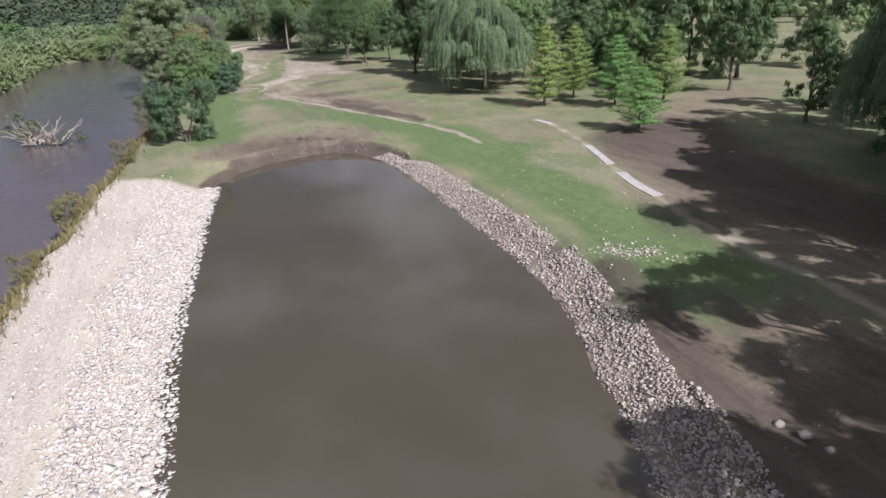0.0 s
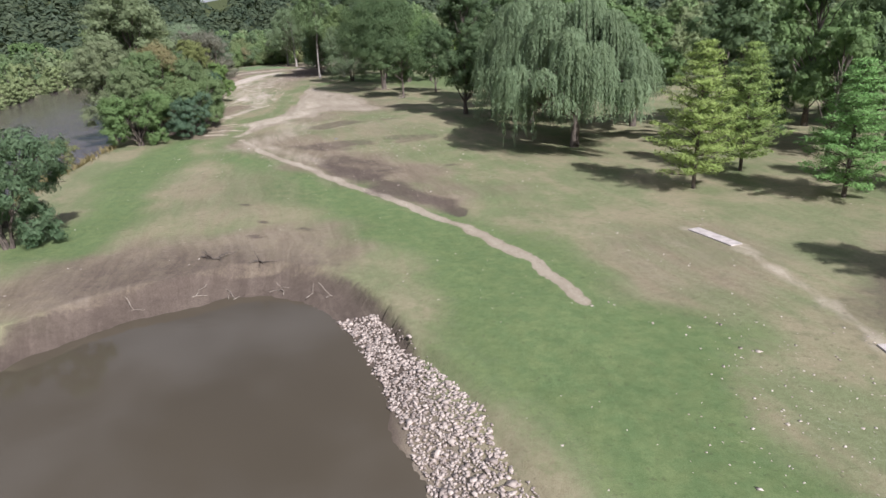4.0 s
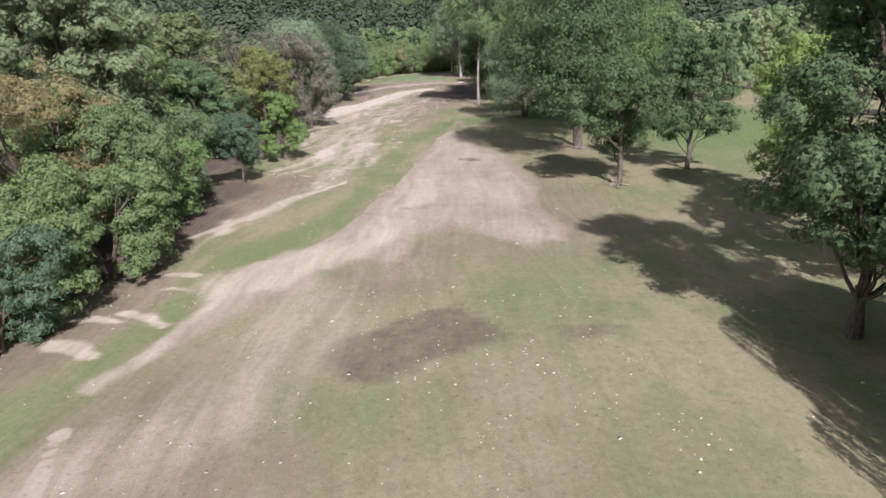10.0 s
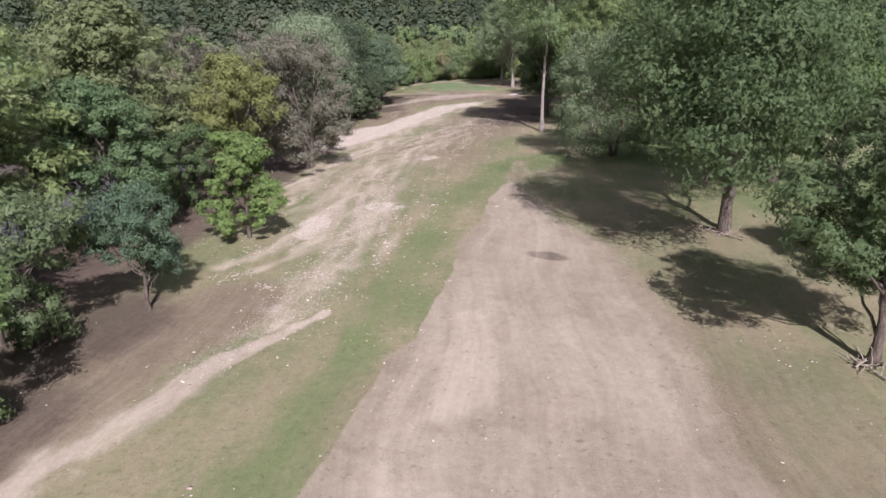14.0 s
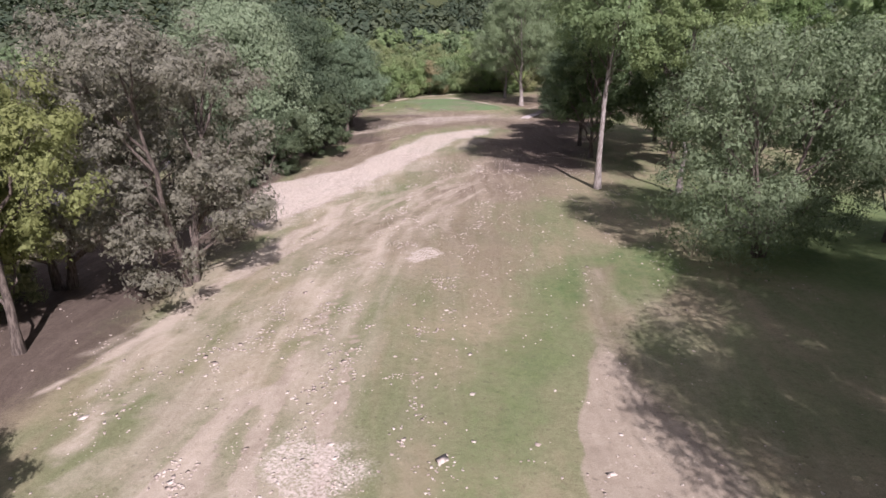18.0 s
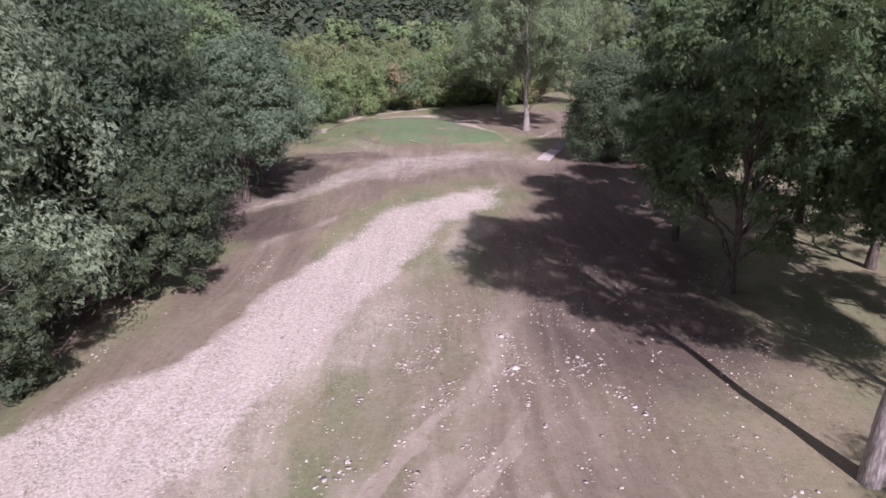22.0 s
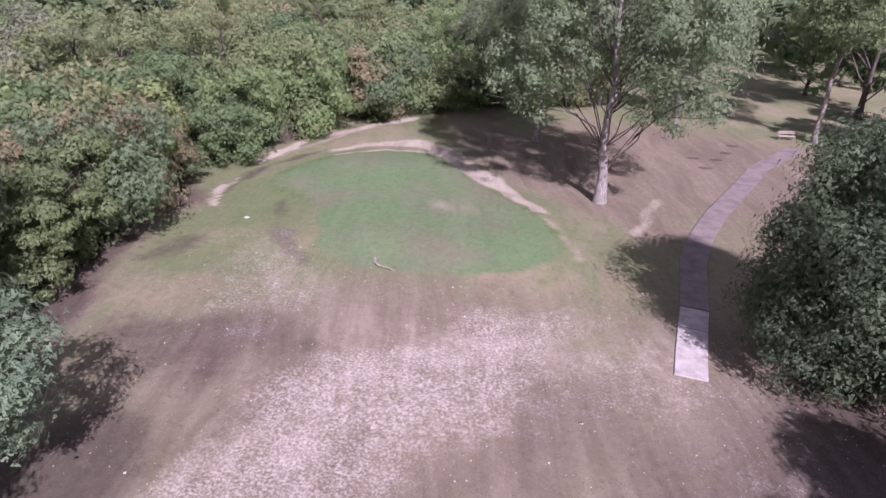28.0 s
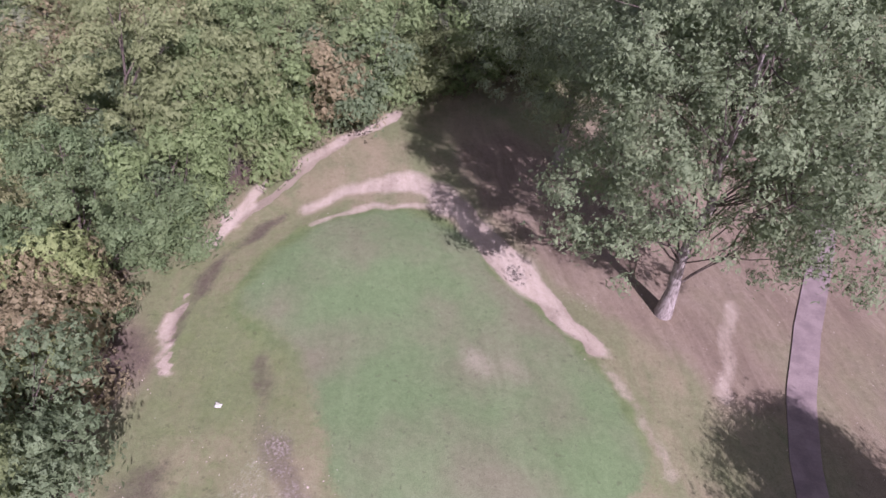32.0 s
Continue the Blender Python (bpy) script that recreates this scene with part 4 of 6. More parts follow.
def right_bank(x, y):
    d = inside(x, y, POND)
    gap = np.exp(-(((y - 46.6 - 0.5 * (d - 1)) / 0.7) ** 2)) + 0.8 * np.exp(-(((y - 37.5) / 0.8) ** 2))
    wide = 3.15 + 1.2 * (fbm(x / 3, y / 3, 61) - 0.5) - 1.3 * smooth(gap, 0.2, 0.9) + 0.9 * smooth(-y, -34, -24) - 1.2 * smooth(y, 74, 82)
    low = 0.25 * smooth(y, 60, 70) + 0.7 * (fbm(x / 2, y / 2, 63) - 0.5)
    return ((d > -0.3 + low) & (d < wide) & (x > -12.5) & (y > 2) & (y < 84.5)).astype(float) * (1 - 0.9 * np.clip(gap, 0, 1))


def stone_bank(name, label, chance, box, tries, size, mat, near):
    root = tagged(new(name), label, "rock bank")
    x, y = scatter(tries, box, chance)
    order = np.argsort(np.hypot(x - near[0], y - near[1]))
    x, y = x[order], y[order]
    sizes = size * rng.lognormal(0, 0.32, len(x))
    z = lie(x, y) + sizes * 0.25
    root.location = (near[0], near[1], float(lie(near[0], near[1])))
    shapes = [mesh_of("rock", b * (1, 0.8, 0.7), BOX_F, mat) for b in BLOCKS]
    few = 290
    for k in range(few):
        rock = new("rock", shapes[k % len(shapes)])
        rock.parent = root
        s = sizes[k]
        rock.matrix_basis = pose(x[k] - near[0], y[k] - near[1], z[k] - root.location.z, *rng.uniform(-25, 25, 2), rng.uniform(0, 360)) @ Matrix.Diagonal((s, s, s, 1))
    rest = heap("rubble", np.stack([x - near[0], y - near[1], z - root.location.z], -1)[few:], sizes[few:], 0.5, mat, 0.78)
    tagged(part("rubble", rest, root), kind="stuff")
    return root


stone_bank("gravel_levee", "pale limestone rubble levee between pond and river", left_bank, (-45, -6, 8, 74), 100000, 0.115, STONE_PALE, (-19.5, 27.0))
stone_bank("riprap_bank", "grey-tan riprap rocks along the pond shore", right_bank, (-14, 18, 2, 86), 165000, 0.084, STONE, (10.5, 25.0))


def spilled(x, y):
    """Stones spilled on the grass behind the bank."""
    return np.clip(blob(x, y, 12.9, 45.0, 2.2, 1.3, -10, 0.6, 0.8, 5) + 0.05 * blob(x, y, 13.5, 44, 5, 4, 0, 0.8), 0, 1) * (0.3 + fbm(x * 1.6, y * 1.6, 93)) * (inside(x, y, POND) > 3.9)


x, y = scatter(3600, (7, 20, 38, 51), spilled)
size = 0.085 * rng.lognormal(0, 0.4, len(x))
spill = heap("spilled_stones", np.stack([x, y, lie(x, y) + size * 0.2], -1), size, 0.6, STONE, 0.7)
tagged(new("spilled_stones", spill), "loose tan stones spilled over grass behind the bank", "stones", kind="stuff")


def chip_chance(x, y):
    sand, mud, lush, soil, chips, putting, crisp = covers(x, y)
    u, v = 0.92 * x + 0.39 * y, 0.92 * y - 0.39 * x
    clump = fbm(u / 1.6, v / 5.0, 71)
    base = 0.004 + 0.17 * smooth(clump, 0.58, 0.76) * smooth(y, 95, 135)
    base = base * smooth(x - river_edge(y), 8, 14)
    rich = 1 + 2.6 * smooth(y, 180, 196) * (1 - smooth(y, 258, 275)) * smooth(-x, 56, 64)
    return np.clip((base * rich + 0.75 * chips**1.5) * smooth(x - river_edge(y), 8, 14) * (1 - putting) * (inside(x, y, POND) > 4), 0, 1)


cell = 0.5
cx, cy = np.meshgrid(np.arange(-135, 40, cell), np.arange(20, 350, cell))
chance_at = chip_chance(cx, cy)
x, y = scatter(1500000, (-135, 39.5, 20, 349.5), lambda x, y: chance_at[((y - 20) / cell + 0.5).astype(int), ((x + 135) / cell + 0.5).astype(int)] * (0.35 + 1.3 * vnoise(x * 2.2, y * 2.2, 77)) * 0.62)
size = 0.042 * rng.lognormal(0, 0.4, len(x)) * (1 - 0.42 * smooth(y, 276, 290))
bits = heap("drift_litter", np.stack([x, y, lie(x, y) + size * 0.1], -1), size, 0.3, CHIPS, 0.9)
def clump_chance(x, y):
    u, v = 0.92 * x + 0.39 * y, 0.92 * y - 0.39 * x
    near = np.abs(off_line(x, y, [(-66, 188), (-69, 204), (-76, 220), (-82, 240), (-84, 258)])[0])
    return smooth(fbm(u / 1.1, v / 2.4, 73), 0.57, 0.72) * (1 - smooth(near, 3, 9)) * 0.8


x, y = scatter(80000, (-95, -58, 186, 262), clump_chance)
size = 0.07 * rng.lognormal(0, 0.4, len(x))
flakes = heap("matted_drift", np.stack([x, y, lie(x, y) + 0.005], -1), size, 0.14, CHIPS, 0.98)


def clod_chance(x, y):
    """Drifted clods and leaves: in trails along the flood's way, thick where it slowed."""
    u, v = 0.92 * x + 0.39 * y, 0.92 * y - 0.39 * x
    trail = smooth(fbm(u / 2.2, v / 7.0, 75), 0.5, 0.72)
    lane = 1 - smooth(off_line(x, y, [(6, 66), (-2, 92), (-16, 116), (-27, 132), (-36, 150), (-48, 172), (-62, 198), (-72, 224), (-80, 250), (-90, 276), (-108, 300)])[0], 8, 17)
    rich = 0.10 + 0.55 * smooth(y, 120, 136) * (1 - smooth(y, 150, 166)) + 1.0 * smooth(y, 184, 196)
    wet = blob(x, y, -27, 132, 9, 8, 30, 0.6) + blob(x, y, -34, 155, 5, 6, 0, 0.6) + blob(x, y, -64, 200, 5, 12, 22, 0.7) + blob(x, y, -71, 240, 6, 14, 12, 0.7)
    return np.clip(lane * (trail * rich + 0.02 + 0.5 * wet * rich) * (1 - 0.85 * smooth(y, 256, 270)) + 0.2 * blob(x, y, 12, 58, 6, 22, 8, 0.6), 0, 1) * (inside(x, y, POND) > 4) * (inside(x, y, GREEN) > 1)


x, y = scatter(46000, (-125, 20, 42, 304), clod_chance)
size = 0.062 * rng.lognormal(0, 0.5, len(x)) * (1 - 0.4 * smooth(y, 270, 286))
clods = heap("drift_clods", np.stack([x, y, lie(x, y) + size * 0.05], -1), size, 0.13, CHIPS, 0.97)
tagged(new("drift_clods", clods), "pale clods, leaves and splinters scattered by the flood", "litter", kind="stuff")
tagged(new("matted_drift", flakes), "pale matted clumps of drifted straw and chips", "litter", kind="stuff")
tagged(new("drift_litter", bits), "pale wood chips and dry leaves strewn over the turf", "litter", kind="stuff")


# ---- trees ----
def tube(line, radii, sides=7):
    """A tapering tube along a line of places: corners and faces."""
    line = np.asarray(line, float)
    n = len(line)
    ahead = np.gradient(line, axis=0)
    ahead /= np.linalg.norm(ahead, axis=1)[:, None] + 1e-9
    ref = np.where(np.abs(ahead[:, 2:3]) > 0.9, np.array([[1.0, 0, 0]]), np.array([[0, 0, 1.0]]))
    u = np.cross(ahead, ref)
    u /= np.linalg.norm(u, axis=1)[:, None] + 1e-9
    v = np.cross(ahead, u)
    a = np.linspace(0, 2 * np.pi, sides, endpoint=False)
    ring = u[:, None] * np.cos(a)[None, :, None] + v[:, None] * np.sin(a)[None, :, None]
    verts = (line[:, None] + ring * np.asarray(radii)[:, None, None]).reshape(-1, 3)
    i = np.arange(n * sides).reshape(n, sides)
    j = np.roll(i, -1, 1)
    return verts, np.stack([i[:-1], j[:-1], j[1:], i[1:]], -1).reshape(-1, 4)


def joined(pieces):
    verts, faces, at = [], [], 0
    for v, f in pieces:
        verts.append(v)
        faces.append(f + at)
        at += len(v)
    return np.concatenate(verts), np.concatenate(faces)


def limb(r, start, end, thick, sag=0.15, n=6, sides=6):
    """A crooked branch from start to end."""
    t = np.linspace(0, 1, n)[:, None]
    start, end = np.asarray(start, float), np.asarray(end, float)
    size = np.linalg.norm(end - start)
    line = start + (end - start) * t + r.normal(0, 0.045 * size, (n, 3)) * (t * (1 - t) * 4)
    line[:, 2] += sag * size * (t * (1 - t))[:, 0]
    return tube(line, thick * (1 - 0.78 * t[:, 0]) + 0.012, sides)


def kites(r, places, outward, size, narrow=0.6, droop=0.0, spread=0.5, slim=False):
    """Leaf sprays: folded kites at places, lying roughly square to outward."""
    n = len(places)
    normal = outward + r.normal(0, spread, (n, 3))
    normal /= np.linalg.norm(normal, axis=1)[:, None] + 1e-9
    along = r.normal(size=(n, 3))
    along[:, 2] -= droop
    along -= normal * (along * normal).sum(1)[:, None]
    along /= np.linalg.norm(along, axis=1)[:, None] + 1e-9
    side = np.cross(normal, along)
    s = (size * np.clip(r.lognormal(0, 0.22, n), 0.5, 1.5))[:, None]
    if slim:
        foot = places - along * s * 0.7
        v = np.stack([places + along * s * 1.2, foot + side * s * narrow, foot - side * s * narrow], 1)
        return v.reshape(-1, 3), np.arange(3 * n).reshape(n, 3)
    fold = normal * s * 0.18
    v = np.stack([places - along * s, places + side * s * narrow + fold, places + along * s * 1.1, places - side * s * narrow + fold], 1)
    return v.reshape(-1, 3), np.arange(4 * n).reshape(n, 4)


def crown_places(r, lobes, n, tuft=0.16):
    """Places and outward ways of leaf sprays, gathered in clumps over the lobes' upper and outer sides."""
    lobes = np.asarray(lobes, float)
    share = lobes[:, 3] ** 2
    share = (share / share.sum() * n).astype(int) + 1
    places, ways = [], []
    for (cx, cy, cz, rad), count in zip(lobes, share):
        clumps = max(8, int(count / 105))
        d = r.normal(size=(clumps, 3))
        d[:, 2] += 0.25
        d /= np.linalg.norm(d, axis=1)[:, None]
        hub = d * rad * (r.uniform(0.45, 1.0, (clumps, 1)) ** 0.5) * np.array([1, 1, 0.85])
        pick = r.integers(0, clumps, count)
        off = r.normal(0, tuft * rad, (count, 3)) * np.array([1, 1, 0.7])
        at = hub[pick] + off
        places.append(at + (cx, cy, cz))
        ways.append(d[pick] * 0.6 + off / (0.2 * rad) + np.array([0, 0, 0.5]))
    return np.concatenate(places), np.concatenate(ways)


def broadleaf(name, seed, height, width, bare, leaves, leaf, trunk, lobes=16, bark=None, stems=1, lean=0.0, gappy=0.0, label="", twigs=0, coarse=False, dark_limbs=False, spread=0.4, tuft=0.17):
    """A broadleaf tree: crooked trunk or trunks with limbs, and a crown of many leaf sprays on lobes. bare: share of the height without leaves."""
    r = np.random.default_rng(seed)
    root = new(name)
    pieces, limbs, balls = [], [], []
    low = bare * height
    for s in range(stems):
        a = 2 * math.pi * s / stems + r.uniform(0, 1)
        foot = np.array([math.cos(a), math.sin(a), 0]) * (0.0 if stems == 1 else trunk * 1.3)
        tip = np.array([math.cos(a) * (0.0 if stems == 1 else width * 0.3) + lean * height, math.sin(a) * (0.0 if stems == 1 else width * 0.3), height * 0.86])
        t = np.linspace(0, 1, 10)[:, None]
        line = foot + (tip - foot) * t**np.array([1.25, 1.25, 1.0]) + r.normal(0, 0.012 * height, (10, 3)) * np.minimum(t * 3, 1) * (1 - t)
        line[0, 2] = -0.35
        radii = trunk * (1 - 0.85 * t[:, 0] ** 0.8) * np.where(t[:, 0] < 0.06, 1.45, 1.0)
        pieces.append(tube(line, radii, 5 if coarse else 9))
        for k in range(max(3, lobes // stems)):
            f = r.uniform(max(bare * 0.8, 0.12), 0.92)
            base = line[min(int(f * 9), 8)]
            b = r.uniform(0, 2 * math.pi) if stems == 1 else a + r.normal(0, 0.9)
            rise = low + (height - low) * (0.12 + 0.8 * ((k + r.uniform(0, 1)) / max(3, lobes // stems)))
            wide = width * 0.5 * math.sin(math.pi * min(max((rise - low) / (height - low) * 0.8 + 0.2, 0.08), 0.97)) ** 0.6 * r.uniform(0.45, 0.82)
            rad = width * r.uniform(0.15, 0.24)
            end = np.array([math.cos(b) * wide + line[int(min(rise / height, 0.99) * 9)][0], math.sin(b) * wide + line[int(min(rise / height, 0.99) * 9)][1], min(rise, height - rad * 0.7)])
            base = line[max(1, min(int((end[2] / height - 0.18) * 10), 8))]
            limbs.append(limb(r, base, end, trunk * r.uniform(0.2, 0.38) * (0.36 if dark_limbs else 1.0), n=4 if coarse else 6, sides=3 if coarse else 6))
            for _ in range(0 if coarse else 2 + twigs):
                limbs.append(limb(r, base + (end - base) * r.uniform(0.4, 0.9), end + np.clip(r.normal(0, rad * 0.5, 3), -0.7 * rad, 0.7 * rad), trunk * 0.08, 0.05, 4, 3))
            balls.append((*end, rad))
    top = width * 0.2
    balls.append((lean * height, 0, height - top, top))
    if dark_limbs:
        part("branchwork", mesh_of("branchwork", *joined(limbs), BARK, True), root)
    else:
        pieces += limbs
    part("trunk", mesh_of("trunk", *joined(pieces), bark or BARK, True), root)
    places, ways = crown_places(r, balls, leaves, tuft)
    if gappy:
        keep = fbm(places[:, 0] / 1.7 + 9, (places[:, 1] + places[:, 2]) / 1.7, seed) > gappy
        places, ways = places[keep], ways[keep]
    keep = places[:, 2] > 0.8 * low * (bare > 0.2)
    places, ways = places[keep], ways[keep]
    places[:, 2] = np.maximum(places[:, 2], 0.25)
    part("crown", mesh_of("crown", *kites(r, places, ways, leaf * 1.28, 0.62, spread=spread, slim=True), LEAVES), root)
    return tagged(root, label, "tree")


def weeping_willow(name, seed, height, width, strands, label):
    """Short thick trunk, arching limbs and curtains of hanging strands."""
    r = np.random.default_rng(seed)
    root = new(name)
    t = np.linspace(0, 1, 8)[:, None]
    line = np.array([[0, 0, -0.4]]) + np.array([[0.3, 0.2, height * 0.55]]) * t + r.normal(0, 0.08, (8, 3)) * t
    pieces = [tube(line, 0.62 * (1 - 0.55 * t[:, 0]), 10)]
    places, ways = [], []
    humps = 46
    for k in range(humps):
        a, out = 2.399 * k + r.uniform(0, 0.5), math.sqrt((k + 0.6) / humps)
        reach = width * 0.5 * out * r.uniform(0.8, 1.0)
        top = np.array([math.cos(a) * reach, math.sin(a) * reach, height * (1.0 - 0.55 * out**2.2) - r.uniform(0, 0.22) * height * (k % 2)])
        pieces.append(limb(r, line[r.integers(3, 8)], top, 0.24, 0.35, 8))
        hump = width * r.uniform(0.06, 0.11)
        hem = r.uniform(0.3, 1.5) if k % 5 == 0 else r.uniform(3.0, 7.5)
        for s in range(strands // humps):
            b, q = r.uniform(0, 2 * math.pi), math.sqrt(r.uniform(0, 1))
            start = top + np.array([math.cos(b) * hump * q, math.sin(b) * hump * q, hump * 0.55 * (1 - q * q)])
            drop = min(r.uniform(2.0, 6.0) * (0.7 + 0.9 * out), start[2] - hem - r.uniform(0.0, 1.4))
            if drop < 0.5:
                continue
            n = max(3, int(drop / 0.21))
            f = np.linspace(0, 1, n)
            away = np.array([math.cos(a), math.sin(a), 0]) * 0.35 + np.array([math.cos(b), math.sin(b), 0]) * 0.45
            strand = start + away[None] * (1 - (1 - f[:, None]) ** 2) * min(drop, 2.2) * 0.5
            strand[:, 2] -= f**1.25 * drop
            strand[:, :2] += r.normal(0, 0.05, (n, 2))
            places.append(strand)
            ways.append(np.repeat((away + np.array([0, 0, 0.25]))[None], n, 0))
    places, ways = np.concatenate(places), np.concatenate(ways)
    n = len(places)
    normal = ways / (np.linalg.norm(ways, axis=1)[:, None] + 1e-9) + r.normal(0, 0.45, (n, 3))
    normal /= np.linalg.norm(normal, axis=1)[:, None]
    down = np.array([0, 0, -1.0]) + r.normal(0, 0.22, (n, 3))
    down -= normal * (down * normal).sum(1)[:, None]
    down /= np.linalg.norm(down, axis=1)[:, None]
    side = np.cross(normal, down)
    size = (0.19 * np.clip(r.lognormal(0, 0.22, n), 0.5, 1.5))[:, None]
    foot = places - down * size * 0.8
    v = np.stack([places + down * size * 1.5, foot + side * size * 0.42, foot - side * size * 0.42], 1)
    part("trunk", mesh_of("trunk", *joined(pieces), BARK, True), root)
    part("crown", mesh_of("crown", v.reshape(-1, 3), np.arange(3 * n).reshape(n, 3), LEAVES), root)
    return tagged(root, label, "tree")


def conifer(name, seed, height, width, label):
    """A young conifer: straight trunk, whorls of rising boughs thick with soft sprays, open between."""
    r = np.random.default_rng(seed)
    root = new(name)
    pieces = [tube([(0, 0, -0.3), (0, 0, height * 0.3), (0.05, 0, height * 0.65), (0, 0.04, height)], [0.2, 0.16, 0.09, 0.02], 8)]
    places, ways = [], []
    whorls = int(height / 0.85)
    for k in range(whorls):
        f = (k + 0.5) / whorls
        z = height * (0.08 + 0.92 * f)
        reach = width * 0.5 * (1 - f) ** 0.6 * (1.0 if f > 0.14 else 0.75)
        for b in range(7):
            a = 2 * math.pi * (b + r.uniform(-0.3, 0.3)) / 7 + k * 0.7
            long = reach * r.uniform(0.6, 1.15)
            end = np.array([math.cos(a) * long, math.sin(a) * long, z + long * r.uniform(0.1, 0.45)])
            pieces.append(limb(r, (0, 0, z), end, 0.045, -0.12, 4))
            n = int(20 + 58 * long)
            t = r.uniform(0.22, 1.05, n)[:, None]
            at = np.array([0, 0, z]) + (end - np.array([0, 0, z])) * t
            wide = 0.12 + 0.2 * (1 - np.abs(2 * t - 1.2))
            at = at + r.normal(0, 1, (n, 3)) * wide * np.array([1.3, 1.3, 0.55])
            places.append(at)
            ways.append(np.repeat(np.array([[math.cos(a) * 0.4, math.sin(a) * 0.4, 0.9]]), n, 0))
    part("trunk", mesh_of("trunk", *joined(pieces), BARK, True), root)
    part("crown", mesh_of("crown", *kites(r, np.concatenate(places), np.concatenate(ways), 0.17, 0.4, slim=True), LEAVES), root)
    return tagged(root, label, "tree")


def tint(root, colour):
    for child in root.children:
        if child.name.startswith("crown"):
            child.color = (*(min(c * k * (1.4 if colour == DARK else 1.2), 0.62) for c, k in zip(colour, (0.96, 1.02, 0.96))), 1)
    return root


def stand(root, x, y, colour, size=(1, 1, 1), turn=0.0):
    """Puts a tree on the ground at x, y."""
    root.matrix_basis = pose(x, y, float(lie(x, y)), 0, 0, turn) @ Matrix.Diagonal((*size, 1))
    return tint(root, colour)


def again(root, x, y, colour, size=(1, 1, 1), turn=0.0, label="", group=""):
    """Another tree of the same kind."""
    twin = copy_thing(root, Matrix.Identity(4))
    if label or group:
        tagged(twin, label, group=group)
    return stand(twin, x, y, colour, size, turn)


DARK, MID, OLIVE = (0.072, 0.11, 0.052), (0.138, 0.212, 0.081), (0.196, 0.229, 0.098)
GREY, RUST, WILLOW, YELLOW, BLUE_GREEN = (0.175, 0.16, 0.135), (0.25, 0.2, 0.105), (0.175, 0.23, 0.135), (0.2, 0.215, 0.08), (0.088, 0.145, 0.098)

# willows
willow = weeping_willow("willow_tree", 11, 17.0, 21.0, 5200, "large weeping willow with long trailing pale green strands")
stand(willow, 4.0, 131.5, WILLOW)
again(willow, -1.5, 151.0, WILLOW, (0.85, 0.85, 1.05), 130)
again(willow, 47.0, 67.0, WILLOW, (0.8, 0.8, 1.05), 250, "weeping willow beside the shaded wet ground")

# conifers
pine = conifer("conifer_tree", 21, 13.0, 9.4, "young yellow-green conifer with open whorls of boughs")
stand(pine, 13.6, 110.5, (0.3, 0.37, 0.11))
again(pine, 24.7, 106.5, (0.19, 0.34, 0.11), (1.0, 1.0, 0.86), 80, "bright green young conifer on the fairway edge")
again(pine, 24.0, 87.4, (0.2, 0.36, 0.11), (0.85, 0.85, 0.66), 160, "small bright green conifer casting a shadow")
again(pine, 33.0, 108.0, (0.25, 0.33, 0.11), (1.0, 1.0, 0.95), 210)
again(pine, 19.5, 117.0, (0.27, 0.35, 0.11), (0.9, 0.9, 0.95), 300)

# broadleaf kinds
oak = broadleaf("broadleaf_tree", 31, 18.0, 12.5, 0.22, 33000, 0.155, 0.3, 28, label="dense dark green broadleaf tree with a stout trunk")
stand(oak, -46.0, 247.0, DARK, (0.8, 0.8, 0.9))
cottonwood = broadleaf("cottonwood_tree", 41, 24.0, 13.0, 0.46, 56000, 0.115, 0.33, 26, BARK_PALE, lean=0.03, gappy=0.3, dark_limbs=True, label="tall cottonwood with a bare pale trunk and airy crown")
stand(cottonwood, -69.6, 254.2, (0.171, 0.237, 0.113), (0.96, 0.96, 1.2), 20)
spread_tree = broadleaf("spreading_tree", 51, 20.0, 20.0, 0.3, 96000, 0.13, 0.36, 32, stems=2, gappy=0.08, label="broad leaning twin-stemmed tree on the fairway edge")
stand(spread_tree, -38.6, 211.6, (0.078, 0.122, 0.056), (1.0, 1.0, 1.08), 40)
small = broadleaf("small_tree", 61, 11.5, 9.5, 0.22, 27000, 0.108, 0.24, 16, gappy=0.26, label="small open-crowned tree with leaf litter at its foot")
stand(small, -29.9, 192.3, (0.085, 0.13, 0.06), (1.2, 1.2, 1.1))
bush = broadleaf("shrub", 71, 8.0, 8.5, 0.0, 26000, 0.115, 0.16, 18, stems=3, label="bushy riverside shrub with foliage to the ground")
stand(bush, -41.8, 93.0, (0.085, 0.135, 0.075), (1.0, 1.0, 1.12))
again(bush, -47.0, 98.5, (0.1, 0.165, 0.085), (0.7, 0.7, 0.85), 70)
thin = broadleaf("thin_leaved_tree", 81, 13.5, 11.0, 0.08, 26000, 0.105, 0.24, 20, stems=2, gappy=0.16, twigs=1, label="grey-brown thinly leaved riverside tree")
stand(thin, -93.0, 213.6, GREY, (1.2, 1.2, 1.25))
maple = broadleaf("maple_tree", 91, 9.0, 6.4, 0.02, 24000, 0.11, 0.16, 18, label="compact bright green young maple")
stand(maple, -73.3, 193.8, (0.155, 0.23, 0.075))

round_tree = broadleaf("round_tree", 131, 12.0, 11.0, 0.0, 105000, 0.098, 0.22, 60, tuft=0.22, label="dense dark round-crowned tree beside the cart path")
stand(round_tree, -88.2, 306.5, (0.08, 0.115, 0.068), turn=60)

